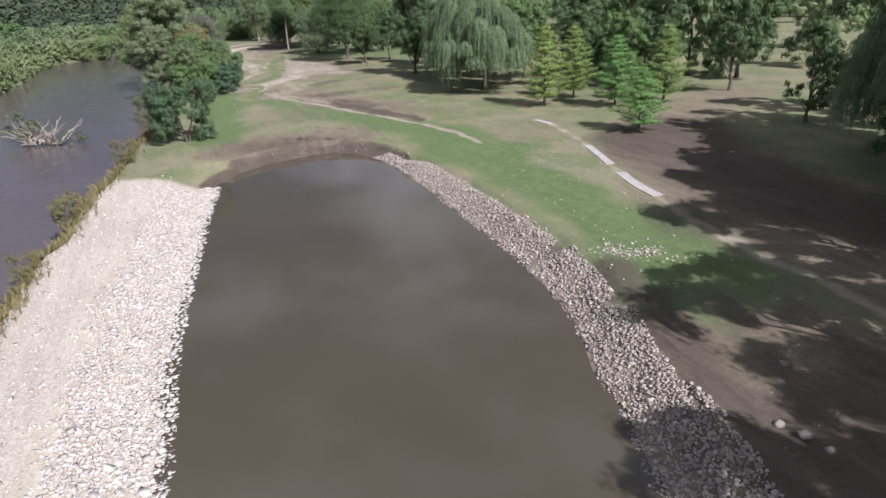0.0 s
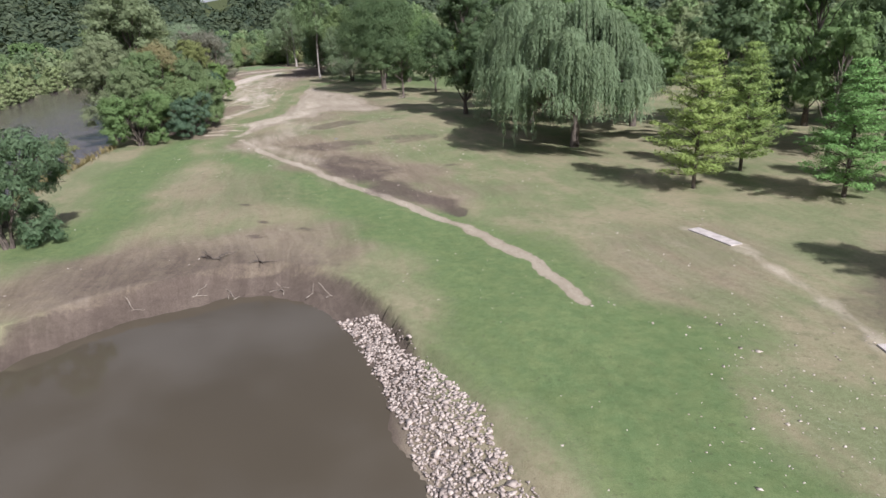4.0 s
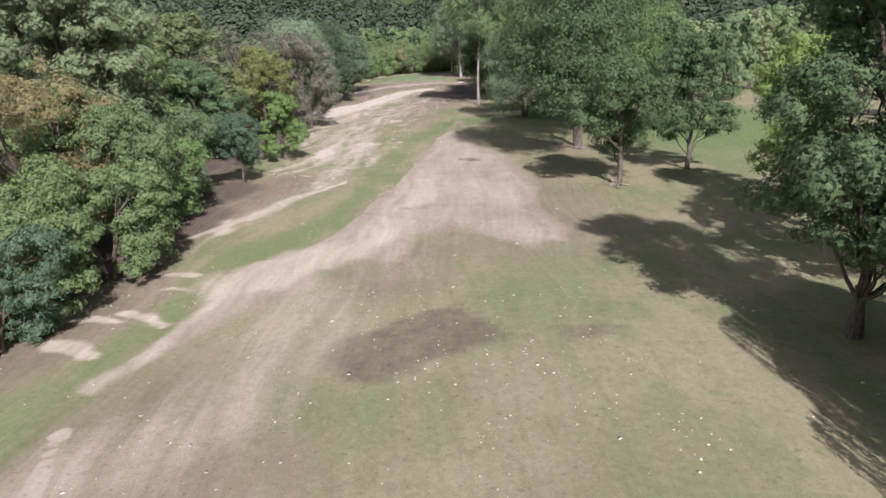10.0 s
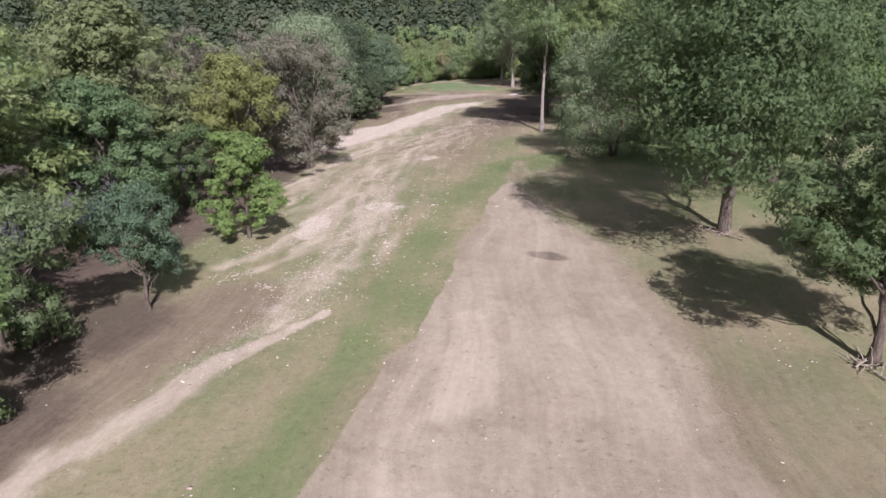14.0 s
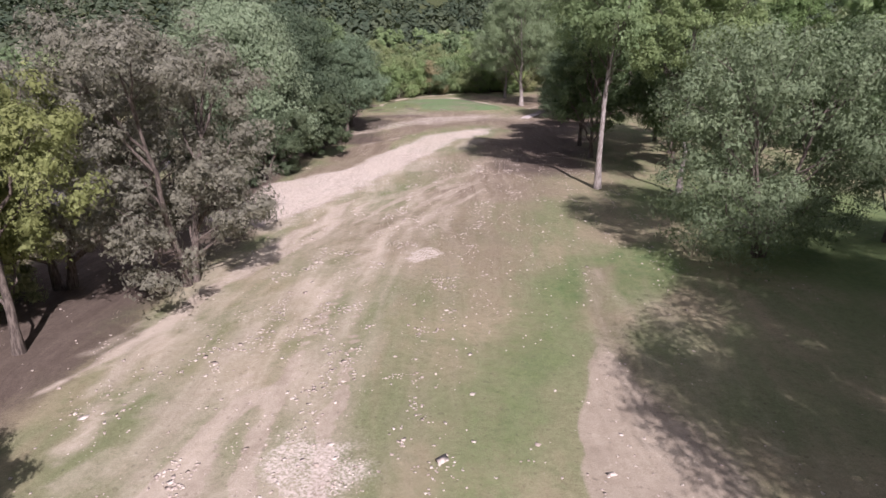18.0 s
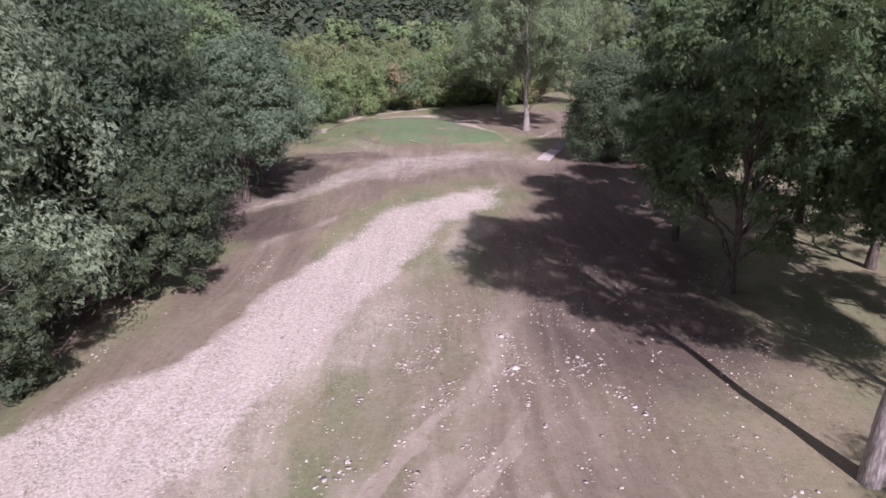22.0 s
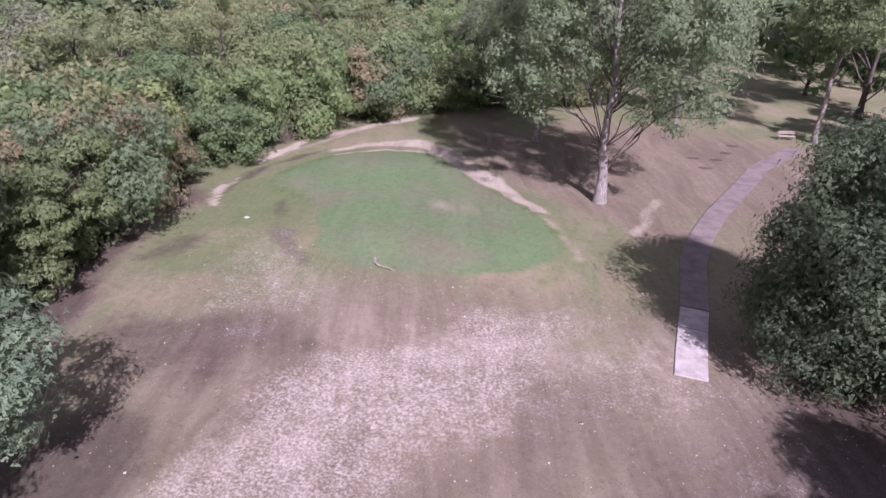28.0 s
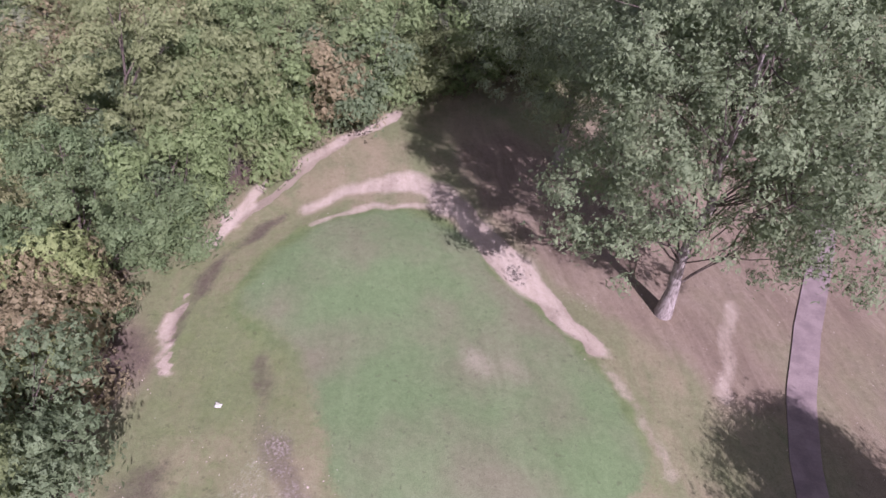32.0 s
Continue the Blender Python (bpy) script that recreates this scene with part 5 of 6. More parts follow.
# far woods: light-weight trees, alike in build
far = [broadleaf("woodland_tree", 101 + k, 15.0, 11.5, 0.05, 3600, 0.37, 0.3, 14, coarse=True, spread=0.25, label="distant woodland tree with a full green crown") for k in range(3)]
stout = broadleaf("broadleaf_tree", 111, 18.0, 13.0, 0.12, 11000, 0.25, 0.4, 20, coarse=True, label="dense dark green broadleaf tree with a stout trunk")
stand(stout, 57.0, 92.0, DARK)
alder = broadleaf("riverside_tree", 121, 14.0, 11.5, 0.28, 48000, 0.112, 0.3, 24, label="overhanging riverside tree with a shaded bare underside")
stand(alder, -114.2, 274.6, (0.12, 0.17, 0.11), (0.98, 0.98, 1.0))
tall = broadleaf("tall_tree", 171, 20.5, 10.5, 0.15, 60000, 0.125, 0.34, 36, gappy=0.12, tuft=0.2, label="tall dense dark green tree shading the fairway edge")
stand(tall, -12.8, 162.2, (0.085, 0.13, 0.064), turn=200)
thicket = [broadleaf("thicket_tree", 151 + k, 8.5, 8.6, 0.0, 9000, 0.16, 0.14, 22, stems=3, spread=0.4, tuft=0.3, coarse=True, label="low mixed woodland tree at the edge behind the green") for k in range(2)]
for k, tree in enumerate(thicket):
    stand(tree, -137.5 + 20 * k, 309 + 46 * k, (0.25, 0.3, 0.12))
for k, tree in enumerate(far):
    stand(tree, -230 - 12 * k, 330 + 8 * k, MID)

OAK = "dark green broadleaf tree shading the turf"
FAR_OAK = "broadleaf tree standing back on the shaded lawn"
for x, y, s, h, colour, turn, label in (
    (-24.0, 201.4, 0.75, 0.8, (0.09, 0.14, 0.065), 50, "leaning broadleaf tree on shaded lawn"), (-14.6, 188.8, 0.7, 0.8, (0.229, 0.311, 0.089), 90, "yellow-green broadleaf tree on shaded lawn"),
    (-42.0, 227.0, 0.8, 0.95, DARK, 130, OAK), (-64.5, 268.6, 0.92, 0.86, DARK, 10, OAK), (-74.4, 270.2, 0.92, 1.0, DARK, 200, OAK), (-78.3, 279.3, 0.9, 0.96, DARK, 300, OAK),
    (-78.5, 290.0, 0.72, 0.8, (0.113, 0.196, 0.081), 70, OAK), (-30.0, 232.0, 0.8, 0.9, DARK, 260, FAR_OAK), (-58.0, 283.0, 0.8, 1.0, DARK, 33, FAR_OAK), (-50.0, 262.0, 0.8, 0.9, DARK, 150, OAK), (-66.0, 278.5, 0.95, 1.05, DARK, 250, OAK), (-69.5, 288.0, 0.9, 1.0, DARK, 90, OAK),
    # trees with x > 25 and y < 75: unseen, added to shade the right-hand ground
    (46.5, 88.0, 0.55, 0.6, DARK, 0, OAK), (30.0, 23.0, 0.95, 0.95, MID, 45, OAK), (34.0, 12.0, 1.0, 1.0, MID, 85, OAK), (36.5, 36.5, 1.0, 1.0, MID, 5, OAK), (41.0, 47.5, 1.0, 1.05, DARK, 95, OAK), (49.0, 39.0, 1.1, 1.1, DARK, 185, OAK), (51.0, 70.0, 1.1, 1.1, DARK, 275, OAK), (59.0, 56.0, 1.1, 1.1, DARK, 35, OAK), (40.0, 38.0, 0.9, 0.95, MID, 80, OAK), (52.0, 52.0, 1.0, 1.0, DARK, 120, OAK),
    (25.5, 8.0, 0.8, 0.9, MID, 61, OAK), (47.5, 52.0, 1.0, 1.1, DARK, 9, OAK), (49.5, 59.5, 1.0, 1.1, DARK, 71, OAK), (56.0, 68.0, 1.1, 1.1, DARK, 171, OAK), (44.0, 41.0, 1.0, 1.1, DARK, 271, OAK), (28.5, -3.0, 1.0, 1.0, MID, 12, OAK), (22.0, 129.0, 0.75, 0.8, DARK, 12, FAR_OAK), (30.0, 123.0, 0.6, 0.65, MID, 112, FAR_OAK), (38.0, 128.0, 0.9, 0.9, DARK, 212, FAR_OAK), (13.0, 146.0, 0.9, 0.9, MID, 312, FAR_OAK), (24.0, 142.0, 0.9, 0.95, DARK, 52, FAR_OAK),
    (35.0, 143.0, 0.9, 0.95, MID, 152, FAR_OAK), (47.0, 117.0, 0.7, 0.75, DARK, 252, FAR_OAK), (54.0, 132.0, 0.95, 1.0, DARK, 352, FAR_OAK),
    (60.0, 74.0, 1.0, 1.0, DARK, 170, OAK), (46.0, 46.0, 1.1, 1.1, DARK, 20, OAK), (43.5, 55.0, 0.9, 1.0, DARK, 220, OAK), (54.0, 62.0, 1.1, 1.1, DARK, 310, OAK), (37.0, 26.0, 0.9, 1.0, MID, 15, OAK), (-5.0, 170.5, 1.0, 1.15, DARK, 222, FAR_OAK), (6.0, 163.0, 1.05, 1.15, MID, 14, FAR_OAK), (-1.5, 178.5, 0.9, 1.0, DARK, 44, FAR_OAK), (5.0, 186.0, 1.0, 1.05, DARK, 144, FAR_OAK), (2.0, 196.0, 0.9, 1.0, DARK, 244, FAR_OAK), (-72.0, 357.0, 0.7, 0.85, MID, 77, OAK), (-64.0, 334.0, 0.9, 1.0, DARK, 3, FAR_OAK), (-72.0, 345.0, 0.9, 1.1, DARK, 53, FAR_OAK), (-60.0, 350.0, 1.0, 1.1, DARK, 103, FAR_OAK), (-80.0, 367.0, 1.0, 1.1, DARK, 153, FAR_OAK)):
    if x > 25 or label == FAR_OAK:
        again(stout, x, y, colour, (s * 1.1, s * 1.1, h * (1.22 if x > 25 else 1.0)), turn, label)
    else:
        again(oak, x, y, colour, (s, s, h), turn, label)
for x, y, s, h, turn, colour in ((-62.0, 255.6, 0.85, 0.9, 140, (0.188, 0.245, 0.105)), 
                              (-100.0, 350.0, 0.9, 1.0, 310, (0.196, 0.245, 0.131)), (-86.0, 352.0, 0.9, 0.9, 20, (0.179, 0.229, 0.113)), (-55.0, 300.0, 0.9, 0.95, 60, MID)):
    again(cottonwood, x, y, colour, (s, s, h), turn)
airy = broadleaf("airy_tree", 161, 16.0, 14.5, 0.05, 62000, 0.115, 0.24, 34, stems=3, gappy=0.1, twigs=1, tuft=0.2, label="silvery green spreading tree with low branches")
stand(airy, -54.6, 238.9, (0.155, 0.2, 0.12), (0.88, 0.88, 0.96), 100)
again(spread_tree, -36.0, 231.0, MID, (0.8, 0.8, 0.9), 200)
big = broadleaf("cottonwood_tree", 141, 22.5, 19.0, 0.27, 112000, 0.105, 0.44, 52, BARK_PALE, lean=0.03, gappy=0.3, tuft=0.125, dark_limbs=True, label="broad silvery cottonwood with a pale trunk beside the green")
stand(big, -103.4, 324.5, (0.178, 0.23, 0.132), (1.0, 1.0, 1.04), turn=200)
again(big, -112.6, 338.4, (0.2, 0.25, 0.15), (0.8, 0.8, 0.9), 80)

# trees and shrubs along the river, from the first bend to the woods behind the green
EDGE = "riverside tree with mixed green foliage"
for kind, x, y, s, h, colour, turn, label in (
    (oak, -61.8, 160.6, 0.6, 0.62, (0.15, 0.2, 0.095), 310, EDGE), (bush, -58.0, 154.6, 0.95, 1.05, (0.15, 0.205, 0.09), 200, ""),
    (oak, -62.5, 147.0, 0.72, 0.72, (0.15, 0.21, 0.095), 140, EDGE), (oak, -60.5, 140.5, 0.6, 0.62, (0.16, 0.2, 0.1), 240, EDGE), (bush, -58.5, 137.5, 0.95, 0.95, MID, 0, ""), (bush, -54.5, 144.5, 0.8, 0.8, BLUE_GREEN, 60, ""), (bush, -57.5, 149.5, 0.95, 1.0, (0.15, 0.205, 0.088), 120, ""),
    (thin, -65.5, 128.0, 0.45, 0.5, (0.2, 0.2, 0.09), 30, "pale leaning willow shrub over the water"), (thin, -64.8, 155.5, 1.15, 1.05, RUST, 80, "rusty brown autumn-tinted riverside tree"),
    (oak, -78.0, 169.5, 1.45, 1.3, (0.19, 0.225, 0.125), 20, EDGE), (oak, -68.0, 160.0, 0.7, 0.7, (0.179, 0.245, 0.098), 200, EDGE), (bush, -66.5, 166.0, 1.0, 0.9, MID, 33, ""),
    (oak, -74.0, 154.0, 1.0, 0.95, (0.2, 0.225, 0.13), 140, EDGE), (bush, -72.5, 173.5, 1.05, 1.1, (0.12, 0.165, 0.085), 10, ""), (oak, -87.0, 179.5, 1.3, 1.15, (0.21, 0.265, 0.11), 77, EDGE),
    (small, -68.8, 180.5, 0.62, 0.68, BLUE_GREEN, 0, "small blue-green sapling on the fairway edge"), (oak, -83.0, 189.0, 0.8, 0.72, (0.113, 0.179, 0.089), 40, EDGE),
    (oak, -92.0, 196.5, 1.2, 1.05, (0.165, 0.195, 0.095), 100, EDGE), (bush, -86.0, 196.5, 0.9, 0.95, DARK, 80, ""), (small, -86.8, 207.0, 1.12, 1.2, YELLOW, 50, "yellow-green riverside tree with a bare lower trunk"),
    (thin, -86.4, 217.4, 1.15, 1.15, GREY, 70, ""), (thin, -100.0, 225.0, 1.0, 1.0, (0.2, 0.18, 0.145), 190, ""), (thin, -99.0, 205.0, 1.0, 1.05, (0.220, 0.207, 0.146), 250, ""),
    (bush, -95.0, 209.5, 0.9, 0.8, (0.2, 0.21, 0.11), 10, ""), 
    # near-black leaf tints below paint the dark hollow under overhanging crowns
    (round_tree, -110.5, 247.5, 1.4, 1.5, (0.215, 0.27, 0.175), 30, "large riverside tree with a dense round crown"), (round_tree, -114.5, 261.0, 1.4, 1.5, (0.064, 0.095, 0.062), 120, "large riverside tree with a dense round crown"),
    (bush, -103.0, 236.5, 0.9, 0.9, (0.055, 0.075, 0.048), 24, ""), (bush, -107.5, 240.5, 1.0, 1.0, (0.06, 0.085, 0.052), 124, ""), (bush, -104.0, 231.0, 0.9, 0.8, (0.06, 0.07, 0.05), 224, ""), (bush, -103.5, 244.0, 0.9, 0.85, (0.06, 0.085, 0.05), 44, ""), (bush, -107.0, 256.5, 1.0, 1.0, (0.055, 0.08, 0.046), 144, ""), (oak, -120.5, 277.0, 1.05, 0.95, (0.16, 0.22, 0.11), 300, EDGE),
    (alder, -117.0, 280.0, 1.05, 1.0, (0.15, 0.21, 0.135), 250, ""), (alder, -128.0, 288.0, 0.95, 0.9, (0.17, 0.22, 0.14), 15, ""), (bush, -121.5, 268.5, 0.9, 0.8, DARK, 15, ""), (bush, -126.0, 281.0, 0.9, 0.8, DARK, 95, ""),
    (oak, -126.0, 277.0, 0.85, 0.9, (0.25, 0.32, 0.18), 60, EDGE), (bush, -130.5, 297.0, 1.0, 0.95, (0.15, 0.19, 0.085), 90, ""), (thin, -134.5, 293.0, 0.8, 0.75, OLIVE, 90, "")):
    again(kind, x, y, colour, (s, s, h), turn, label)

# low woods behind and beside the green
r = np.random.default_rng(5)
WOOD_TINTS = ((0.2, 0.235, 0.11), (0.22, 0.255, 0.12), (0.18, 0.245, 0.11), (0.25, 0.25, 0.125), (0.28, 0.225, 0.135), (0.14, 0.2, 0.095), (0.23, 0.24, 0.165), (0.19, 0.26, 0.11), (0.13, 0.18, 0.1), (0.2, 0.25, 0.12))
edge_line = [(-131.5, 302), (-135.3, 314), (-134.8, 325), (-131.8, 335), (-126.5, 344.5), (-118, 350.5), (-109.5, 355.5)]
spots = []
for (ax, ay), (bx, by) in zip(edge_line, edge_line[1:]):
    for deep in (0, 5, 10, 16, 22.5, 30, 38):
        for f in (0.08, 0.42, 0.76):
            nx, ny = -(by - ay), bx - ax
            k = math.hypot(nx, ny)
            spots.append((ax + (bx - ax) * f + nx / k * (deep + 1.5) + r.uniform(-1.5, 1.5), ay + (by - ay) * f + ny / k * (deep + 1.5) + r.uniform(-1.5, 1.5), deep))
for x, y, deep in spots:
    s = r.uniform(0.75, 1.1) + 0.006 * deep
    again(thicket[r.integers(0, 2)] if r.random() < 0.85 else thin, x, y, WOOD_TINTS[r.integers(0, len(WOOD_TINTS))], (s, s, s * r.uniform(0.85, 1.1)), r.uniform(0, 360),
          "low mixed woodland tree at the edge behind the green", "woods behind the green")

FAR_TINTS = ((0.19, 0.26, 0.12), (0.245, 0.28, 0.15), (0.18, 0.24, 0.12), (0.21, 0.29, 0.135), (0.155, 0.215, 0.115), (0.265, 0.305, 0.17), (0.195, 0.265, 0.125))


def grove(count, box, keep, low, high, gap, group):
    placed = []
    for _ in range(count * 6):
        x, y = r.uniform(box[0], box[1]), r.uniform(box[2], box[3])
        if len(placed) < count and keep(x, y) and all((x - a) ** 2 + (y - b) ** 2 > gap * gap for a, b in placed):
            placed.append((x, y))
            s = r.uniform(low, high)
            again(far[r.integers(0, 3)], x, y, FAR_TINTS[r.integers(0, len(FAR_TINTS))], (s, s, s * r.uniform(0.85, 1.15)), r.uniform(0, 360), group=group)


grove(105, (-290, -90, 60, 470), lambda x, y: x < float(river_far(y)) - 2 and x > float(river_far(y)) - 50, 0.5, 0.8, 5.5, "woods across the river")
grove(60, (-190, -60, 350, 470), lambda x, y: x > float(river_edge(y)) + 2 and y > 362 + 0.2 * abs(x + 120), 0.7, 1.05, 8, "woods beyond the green")
for b in range(70, 330, 6):
    s = r.uniform(0.42, 0.66)
    again(far[b % 3], float(river_far(b)) - r.uniform(-2.6, 1.0), b + r.uniform(-2, 2), ((0.24, 0.31, 0.135), (0.275, 0.315, 0.155), (0.2, 0.275, 0.13))[b % 3], (s * 1.15, s * 1.15, s), r.uniform(0, 360),
          "leafy bush overhanging the far river bank", "bushes on the far bank")
grove(75, (-70, 150, 110, 430), lambda x, y: x > 46 - 0.42 * (y - 80) + 16 * math.sin(y / 17), 0.85, 1.35, 11, "trees across the course")


def forest():
    """The wooded hills all round, as one mass of crowns."""
    for count, near, deep, k in ((2900, 290, 360, 120), (4200, 640, 700, 44)):
        a, d = r.uniform(-1.75, 1.15, count), near + deep * r.uniform(0, 1, count) ** 1.15
        x, y = -60 + np.sin(a) * d, 160 + np.cos(a) * d
        keep = ~((x < river_edge(y) + 4) & (x > river_far(y) - 4) & (y < 520))
        x, y = x[keep], y[keep]
        canopy(x, y, r.uniform(4.5, 8.5, len(x)), k, "hill_forest", "dense dark green forest on distant river bluffs", (0.034, 0.062, 0.048, 1))
    x, y = r.uniform(-420, 420, 3600), r.uniform(-60, 620, 3600)
    out = (x < river_far(y) - 16) | (x > 90 - 0.1 * (y - 100) + 60) | ((y > 400) & (x > river_edge(y) + 4))
    out &= np.hypot(x + 60, y - 160) < 330
    x, y = x[out], y[out]
    canopy(x, y, r.uniform(3.2, 6.0, len(x)), 190, "valley_woods", "continuous canopy of riverside woods in the valley", (0.15, 0.205, 0.105, 1))


def canopy(x, y, size, k, name, label, colour):
    """Many far crowns as one mass of leaf sprays."""
    n = len(x)
    way = r.normal(size=(n, k, 3))
    way[..., 2] = np.abs(way[..., 2]) * 0.9 - 0.25
    way /= np.linalg.norm(way, axis=2)[..., None]
    at = way * size[:, None, None] * r.uniform(0.7, 1.05, (n, k, 1)) * np.array([1, 1, 1.15])
    at += np.stack([x, y, lie(x, y) + size * 0.75], -1)[:, None]
    v, f = kites(r, at.reshape(-1, 3), way.reshape(-1, 3) + np.array([0, 0, 0.3]), 1.0, 0.8, 0.0, 0.24, True)
    v = v.reshape(-1, 3, 3)
    mid = v.mean(1, keepdims=True)
    v = mid + (v - mid) * np.repeat(size * 2.5 / math.sqrt(k), k)[:, None, None]
    mesh = mesh_of(name, v.reshape(-1, 3), f, CANOPY)
    tone = mesh.attributes.new("tone", "FLOAT", "POINT")
    tone.data.foreach_set("value", np.repeat(r.random(n), 3 * k).astype(np.float32))
    ob = new(name, mesh)
    ob.color = colour
    tagged(ob, label, "forest", kind="stuff")


forest()


# ---- cart paths ----
def slab_run(name, label, line, width, thick, mat, joint=2.4, gap=0.012):
    """A path of cast slabs along a line, each a piece with its own edges."""
    root = tagged(new(name), label, "path", kind="structure")
    total = 0.0
    for (ax, ay), (bx, by) in zip(line, line[1:]):
        total += math.hypot(bx - ax, by - ay)
    n = max(1, round(total / joint))
    places = []
    for k in range(n + 1):
        want, run = total * k / n, 0.0
        for (ax, ay), (bx, by) in zip(line, line[1:]):
            seg = math.hypot(bx - ax, by - ay)
            if want <= run + seg + 1e-6:
                f = (want - run) / seg
                places.append((ax + (bx - ax) * f, ay + (by - ay) * f))
                break
            run += seg
    sides = []
    for k, (px, py) in enumerate(places):
        ax, ay = places[max(k - 1, 0)]
        bx, by = places[min(k + 1, n)]
        s = math.hypot(bx - ax, by - ay)
        ox, oy = -(by - ay) / s * width / 2, (bx - ax) / s * width / 2
        sides.append(((px + ox, py + oy), (px - ox, py - oy)))
    lift = 0.08
    for k in range(n):
        (l0, r0), (l1, r1) = sides[k], sides[k + 1]
        bm = bmesh.new()
        ring = []
        for (px, py), (qx, qy) in ((l0, l1), (r0, r1), (r1, r0), (l1, l0)):
            ring.append((px + (qx - px) * gap, py + (qy - py) * gap))
        low = [bm.verts.new((a, b, float(lie(a, b)) + lift - thick)) for a, b in ring]
        high = [bm.verts.new((a, b, float(lie(a, b)) + lift)) for a, b in ring]
        bm.faces.new(high)
        for q in range(4):
            bm.faces.new((low[q], low[(q + 1) % 4], high[(q + 1) % 4], high[q]))
        bmesh.ops.recalc_face_normals(bm, faces=bm.faces)
        bmesh.ops.bevel(bm, geom=[e for e in bm.edges if all(v in high for v in e.verts)], offset=0.015 if gap > 0.005 else 0.002, segments=1, affect="EDGES")
        mesh = bpy.data.meshes.new("slab")
        bm.to_mesh(mesh)
        bm.free()
        mesh.materials.append(mat)
        slab = new("slab", mesh)
        slab.parent = root
    return root


slab_run("cart_path", "pale concrete cart path half buried in silt", [(10.9, 98.3), (13.0, 94.6)], 1.0, 0.3, CONCRETE)
slab_run("cart_path", "pale concrete cart path half buried in silt", [(15.9, 80.7), (16.5, 75), (16.9, 71.3)], 0.95, 0.3, CONCRETE, 3.2, 0.005)
slab_run("cart_path", "pale concrete cart path half buried in silt", [(17.2, 67.3), (17.7, 62.6), (18.8, 58.5)], 1.1, 0.3, CONCRETE, 3.2, 0.005)
slab_run("cart_path", "pale concrete end of the cart path by the green", [(-94.9, 303.2), (-95.1, 306.5), (-95.2, 310)], 1.55, 0.3, CONCRETE)
slab_run("cart_path", "worn grey cart path curving past the green", [(-95.2, 310.06), (-95.7, 316), (-95.5, 320.5), (-94.6, 326), (-93.0, 333), (-91.5, 340), (-88, 348)], 1.6, 0.3, ASPHALT, 1.0, 0.0004)


# ---- drift and debris ----
def branch_thing(name, label, x, y, line, thick, twigs=0, seed=1, mat=DRIFTWOOD):
    r = np.random.default_rng(seed)
    root = tagged(new(name), label, "branch")
    root.location = (x, y, float(lie(x, y)))
    line = np.array(line, float)
    t = np.linspace(0, len(line) - 1, 5 * (len(line) - 1) + 1)
    pts = np.stack([np.interp(t, np.arange(len(line)), line[:, k]) for k in range(3)], -1) + r.normal(0, thick * 0.3, (len(t), 3))
    part("stem", mesh_of("stem", *tube(pts, np.linspace(thick, thick * 0.4, len(t)), 7), mat, True), root)
    for k in range(twigs):
        at = pts[r.integers(2, len(pts) - 1)]
        part("twig", mesh_of("twig", *limb(r, at, at + r.normal(0, 1, 3) * (0.6, 0.6, 0.35) + (0, 0, 0.3), thick * 0.4, 0.1, 5), mat, True), root)
    return root


branch_thing("fallen_branch", "bleached crooked branch lying before the green", -113.2, 306.3, [(-0.95, 0.85, 0.05), (-0.75, 0.25, 0.09), (-0.3, -0.05, 0.1), (0.3, -0.1, 0.09), (0.95, -0.15, 0.05)], 0.1, 0, 3)
branch_thing("driftwood", "dark tangled driftwood stranded on the muddy shore", -23.9, 91.2, [(-0.9, 0.4, 0.06), (-0.3, 0.1, 0.14), (0.4, -0.1, 0.12), (0.9, 0.1, 0.04)], 0.07, 9, 4, BARK)
branch_thing("driftwood", "dark tangled driftwood stranded on the muddy shore", -20.0, 90.6, [(-0.4, 0.2, 0.04), (0.1, 0.0, 0.12), (0.5, -0.2, 0.04)], 0.06, 5, 5, BARK)
for k, (x, y, a, s) in enumerate(((-22.9, 87.1, 0.4, 0.8), (-21.3, 87.9, 2.2, 0.55), (-20.6, 87.8, 1.2, 0.6), (-18.1, 88.6, 0.3, 0.6), (-17.5, 88.4, 1.9, 0.5), (-15.3, 87.8, 1.2, 0.7), (-13.8, 87.2, 0.5, 0.35), (-26.0, 84.9, 0.2, 0.7))):
    c, q = 0.75 * math.cos(a) * s, 0.75 * math.sin(a) * s
    branch_thing("driftwood_stick", "bleached stick stranded at the pond's edge", x, y, [(-c, -q, 0.03), (-0.2 * c, -0.1 * q + 0.06, 0.1), (c, q, 0.04)], 0.028, 1, 20 + k)
for k, (x, y) in enumerate(((-38.2, 210.4), (-30.0, 191.6), (-61.8, 254.6), (-40.4, 211.0))):
    for m in range(3):
        a = 1.3 * m + k
        branch_thing("flood_debris", "brown flood-drifted branches caught at a tree foot", x + 0.6 * math.cos(a * 2), y + 0.4 * math.sin(a * 2), [(-0.9 * math.cos(a), -0.9 * math.sin(a), 0.1), (0, 0, 0.22), (0.9 * math.cos(a), 0.8 * math.sin(a), 0.1)], 0.06, 6, 40 + 4 * k + m)


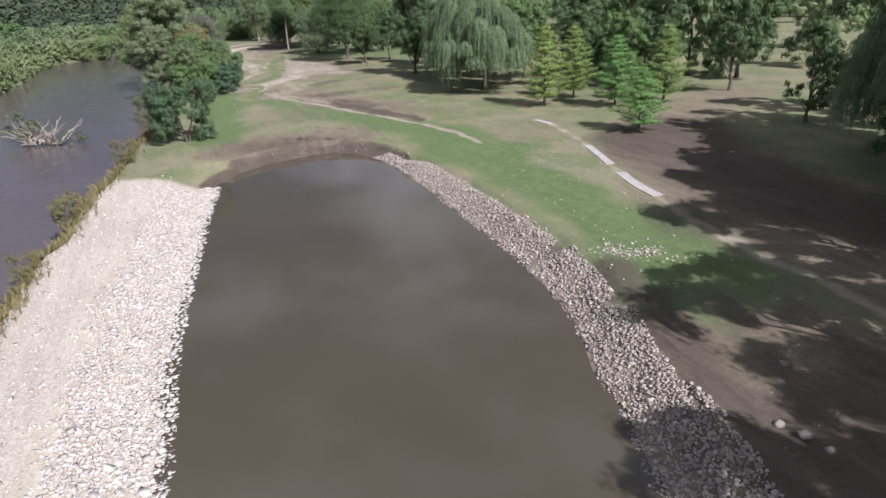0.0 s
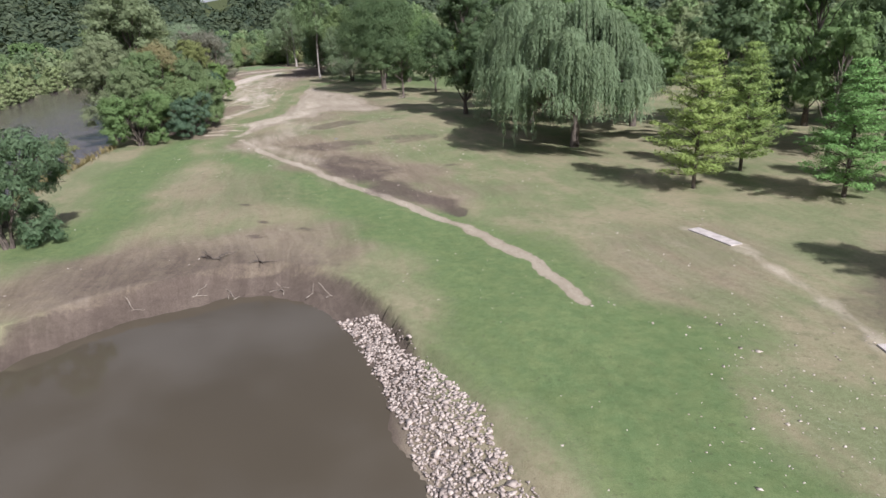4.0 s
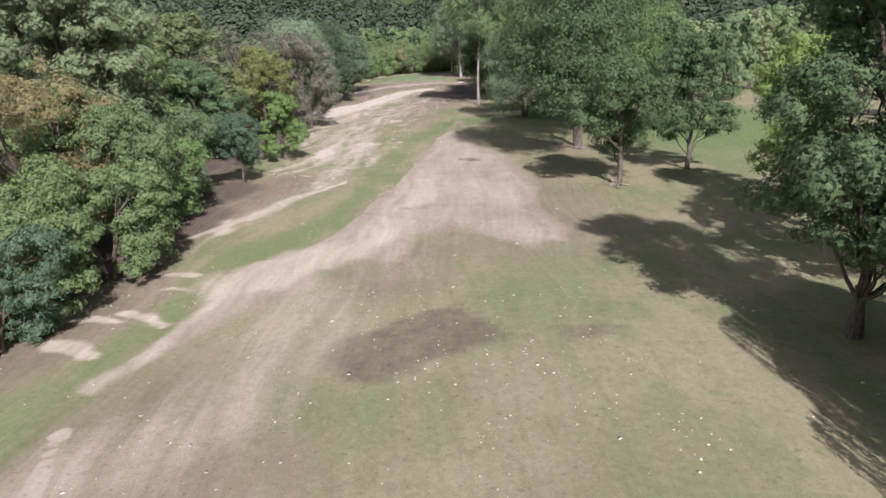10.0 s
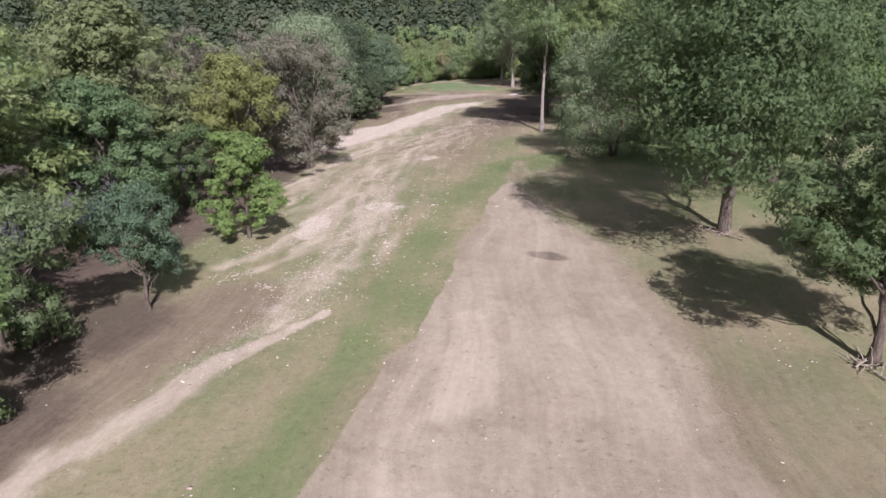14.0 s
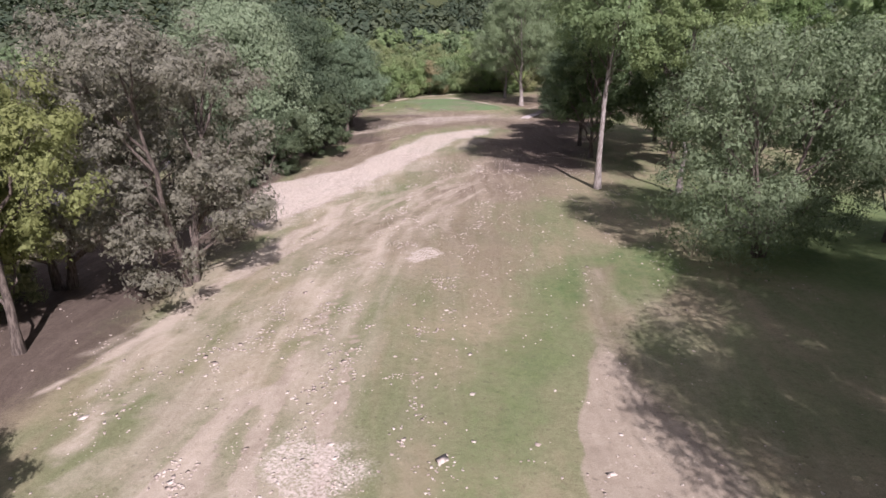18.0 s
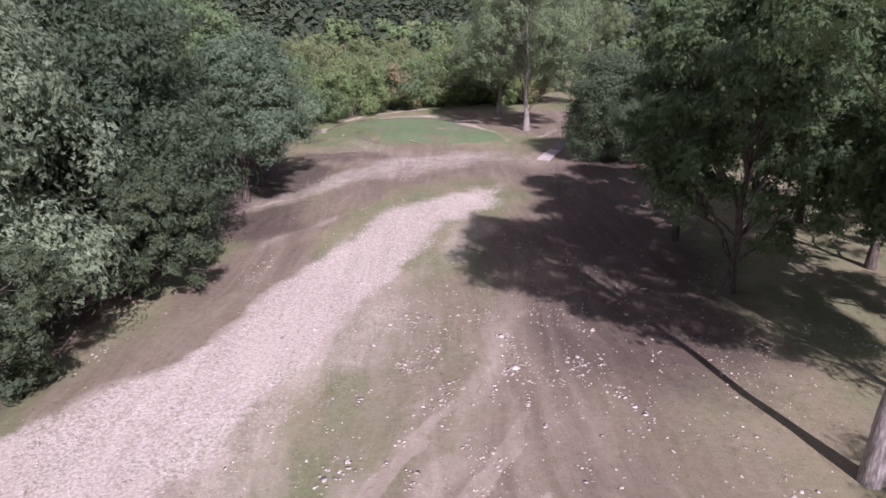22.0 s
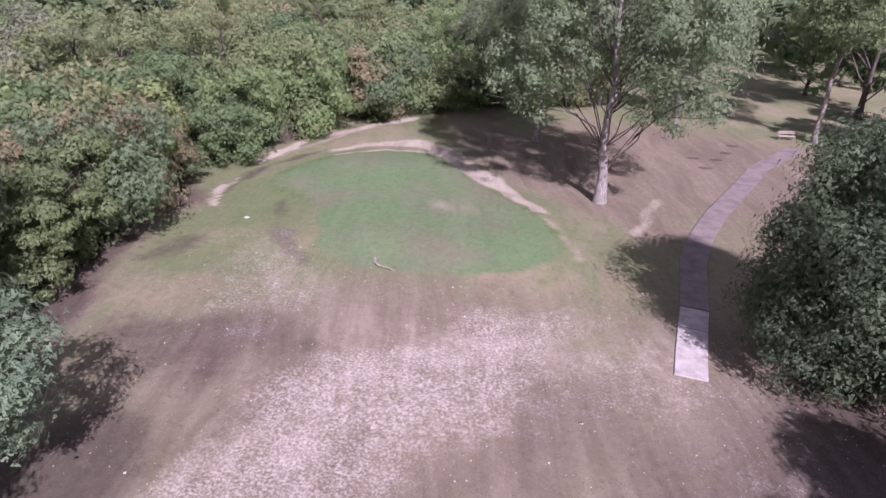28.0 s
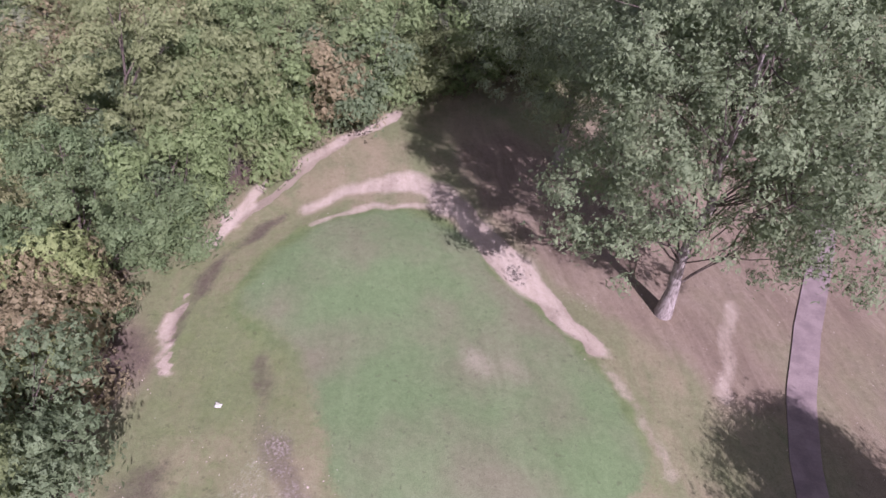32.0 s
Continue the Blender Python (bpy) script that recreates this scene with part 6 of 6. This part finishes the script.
def scrap(name, label, x, y, size, mat, seed):
    """A crumpled sheet lying on the turf."""
    r = np.random.default_rng(seed)
    n = 7
    u, v = np.meshgrid(np.linspace(-0.5, 0.5, n), np.linspace(-0.5, 0.5, n))
    z = r.uniform(0.02, 0.22, u.shape)
    at = np.stack([u * size + r.normal(0, 0.02, u.shape), v * size * 0.7 + r.normal(0, 0.02, u.shape), z * size], -1).reshape(-1, 3)
    i = np.arange(n * n).reshape(n, n)
    faces = np.stack([i[:-1, :-1], i[:-1, 1:], i[1:, 1:], i[1:, :-1]], -1).reshape(-1, 4)
    ob = new(name, mesh_of(name, at, faces, mat))
    ob.location = (x, y, float(lie(x, y)))
    thick = ob.modifiers.new("thick", "SOLIDIFY")
    thick.thickness = 0.01
    return tagged(ob, label, "litter")


BLUE_SHEET = plain_material("blue_plastic", (0.12, 0.22, 0.5), (0.09, 0.16, 0.4), 3.0, 0.45)
PALE_SHEET = plain_material("pale_plastic", (0.7, 0.72, 0.6), (0.55, 0.56, 0.45), 3.0, 0.5)
TIMBER = plain_material("weathered_timber", (0.5, 0.42, 0.36), (0.36, 0.3, 0.26), 4.0)
scrap("plastic_scrap", "small crumpled blue plastic scrap on muddy turf", -29.5, 140.3, 0.34, BLUE_SHEET, 1)
scrap("plastic_scrap", "pale crumpled bag lying on grass near the green", -126.1, 309.4, 0.42, PALE_SHEET, 2)


def bench(x, y, turn):
    """A park bench: two seat planks, two back planks, four legs."""
    root = tagged(new("park_bench"), "pale timber bench beside the far cart path", "bench")
    root.matrix_basis = pose(x, y, float(lie(x, y)), 0, 0, turn)

    def bar(name, a, b):
        bm = bmesh.new()
        bmesh.ops.create_cube(bm, size=1.0)
        mid, span = [(p + q) / 2 for p, q in zip(a, b)], [abs(q - p) for p, q in zip(a, b)]
        bmesh.ops.transform(bm, matrix=Matrix.Translation(mid) @ Matrix.Diagonal((*span, 1)), verts=bm.verts)
        bmesh.ops.bevel(bm, geom=bm.edges[:], offset=0.008, segments=1, affect="EDGES")
        mesh = bpy.data.meshes.new(name)
        bm.to_mesh(mesh)
        bm.free()
        mesh.materials.append(TIMBER)
        part(name, mesh, root)

    bar("seat_plank", (-0.9, -0.22, 0.42), (0.9, -0.02, 0.47))
    bar("seat_plank", (-0.9, 0.02, 0.42), (0.9, 0.22, 0.47))
    bar("back_plank", (-0.9, 0.25, 0.62), (0.9, 0.29, 0.76))
    bar("back_plank", (-0.9, 0.25, 0.8), (0.9, 0.29, 0.94))
    for sx in (-0.75, 0.75):
        bar("leg", (sx - 0.04, -0.2, 0.0), (sx + 0.04, -0.12, 0.42))
        bar("leg", (sx - 0.04, 0.17, 0.0), (sx + 0.04, 0.25, 0.95))


bench(-88.7, 352.0, 20)


def snag(x, y):
    """A drifted tree stranded in the river: root plate, bare limbs, some grey leaves."""
    r = np.random.default_rng(9)
    root = tagged(new("stranded_tree"), "uprooted dead tree stranded in the brown river", "fallen tree")
    root.location, root.scale = (x, y, RIVER_Z), (1.5, 1.5, 1.4)
    pieces = [limb(r, (0, 0, 0), (-7, 2.5, 0.6), 0.3, 0.1, 8)]
    for k in range(34):
        a = r.uniform(0, 2 * math.pi)
        base = np.array([-r.uniform(0, 5), r.uniform(-0.3, 1.5), 0.2])
        pieces.append(limb(r, base, base + np.array([math.cos(a) * r.uniform(1, 4), math.sin(a) * r.uniform(1, 4), r.uniform(0.2, 3.4)]), 0.09, 0.2, 6))
    part("trunk", mesh_of("trunk", *joined(pieces), DRIFTWOOD, True), root)
    places, ways = crown_places(r, [(-5.5, 1.5, 2.2, 1.9), (-3.5, 1.0, 1.6, 1.6), (-6.8, 2.4, 1.3, 1.5), (1.5, 0.5, 1.0, 1.4)], 900)
    crown = part("crown", mesh_of("crown", *kites(r, places, ways, 0.2), LEAVES), root)
    crown.color = (0.17, 0.19, 0.12, 1)


snag(-71.0, 106.5)


def weeds():
    """Dry weeds and rank grass along the river's edge."""
    n = 9000
    y = rng.uniform(14, 140, n)
    x = river_edge(y) + rng.normal(1.0, 1.1, n)
    clump = fbm(x / 2.0, y / 3.0, 90) > 0.42
    x, y = x[clump], y[clump]
    tall = rng.uniform(0.35, 1.1, len(x)) * (0.6 + 1.2 * fbm(x / 5, y / 5, 91))
    z = lie(x, y)
    a = rng.uniform(0, 2 * np.pi, len(x))
    lean = rng.normal(0, 0.35, (len(x), 2))
    wide = 0.09 + 0.07 * rng.random(len(x))
    base = np.stack([x, y, z - 0.05], -1)
    side = np.stack([np.cos(a) * wide, np.sin(a) * wide, 0 * a], -1)
    mid = base + np.stack([lean[:, 0] * tall * 0.5, lean[:, 1] * tall * 0.5, tall * 0.6], -1)
    tip = base + np.stack([lean[:, 0] * tall * 1.3, lean[:, 1] * tall * 1.3, tall], -1)
    v = np.stack([base, mid + side, tip, mid - side], 1).reshape(-1, 3)
    ob = new("river_weeds", mesh_of("river_weeds", v, np.arange(len(v)).reshape(-1, 4), LEAVES))
    ob.color = (0.26, 0.21, 0.1, 1)
    tagged(ob, "dry brown weeds and rank grass along the river edge", "weeds", kind="stuff")


weeds()
for x, y, s in ((-39.0, 57.5, 0.3), (-45.0, 80.5, 0.28), (-36.0, 46.0, 0.2)):
    again(thin, x, y, (0.24, 0.2, 0.1), (s, s, s * 0.9), x * 40, "dry bushy weeds on the river edge")
for x, y, s in ((17.6, 29.3, 0.32), (16.0, 23.5, 0.4), (16.6, 22.6, 0.3), (15.2, 24.4, 0.28)):
    stone = new("boulder", mesh_of("boulder", ROCKS[int(x * 3) % 8] * s * np.array([1, 0.8, 0.7]), ICO_F, STONE))
    stone.location = (x, y, float(lie(x, y)) + s * 0.25)
    tagged(stone, "loose pale rock on bare muddy ground", "rock", "loose rocks on the shore")
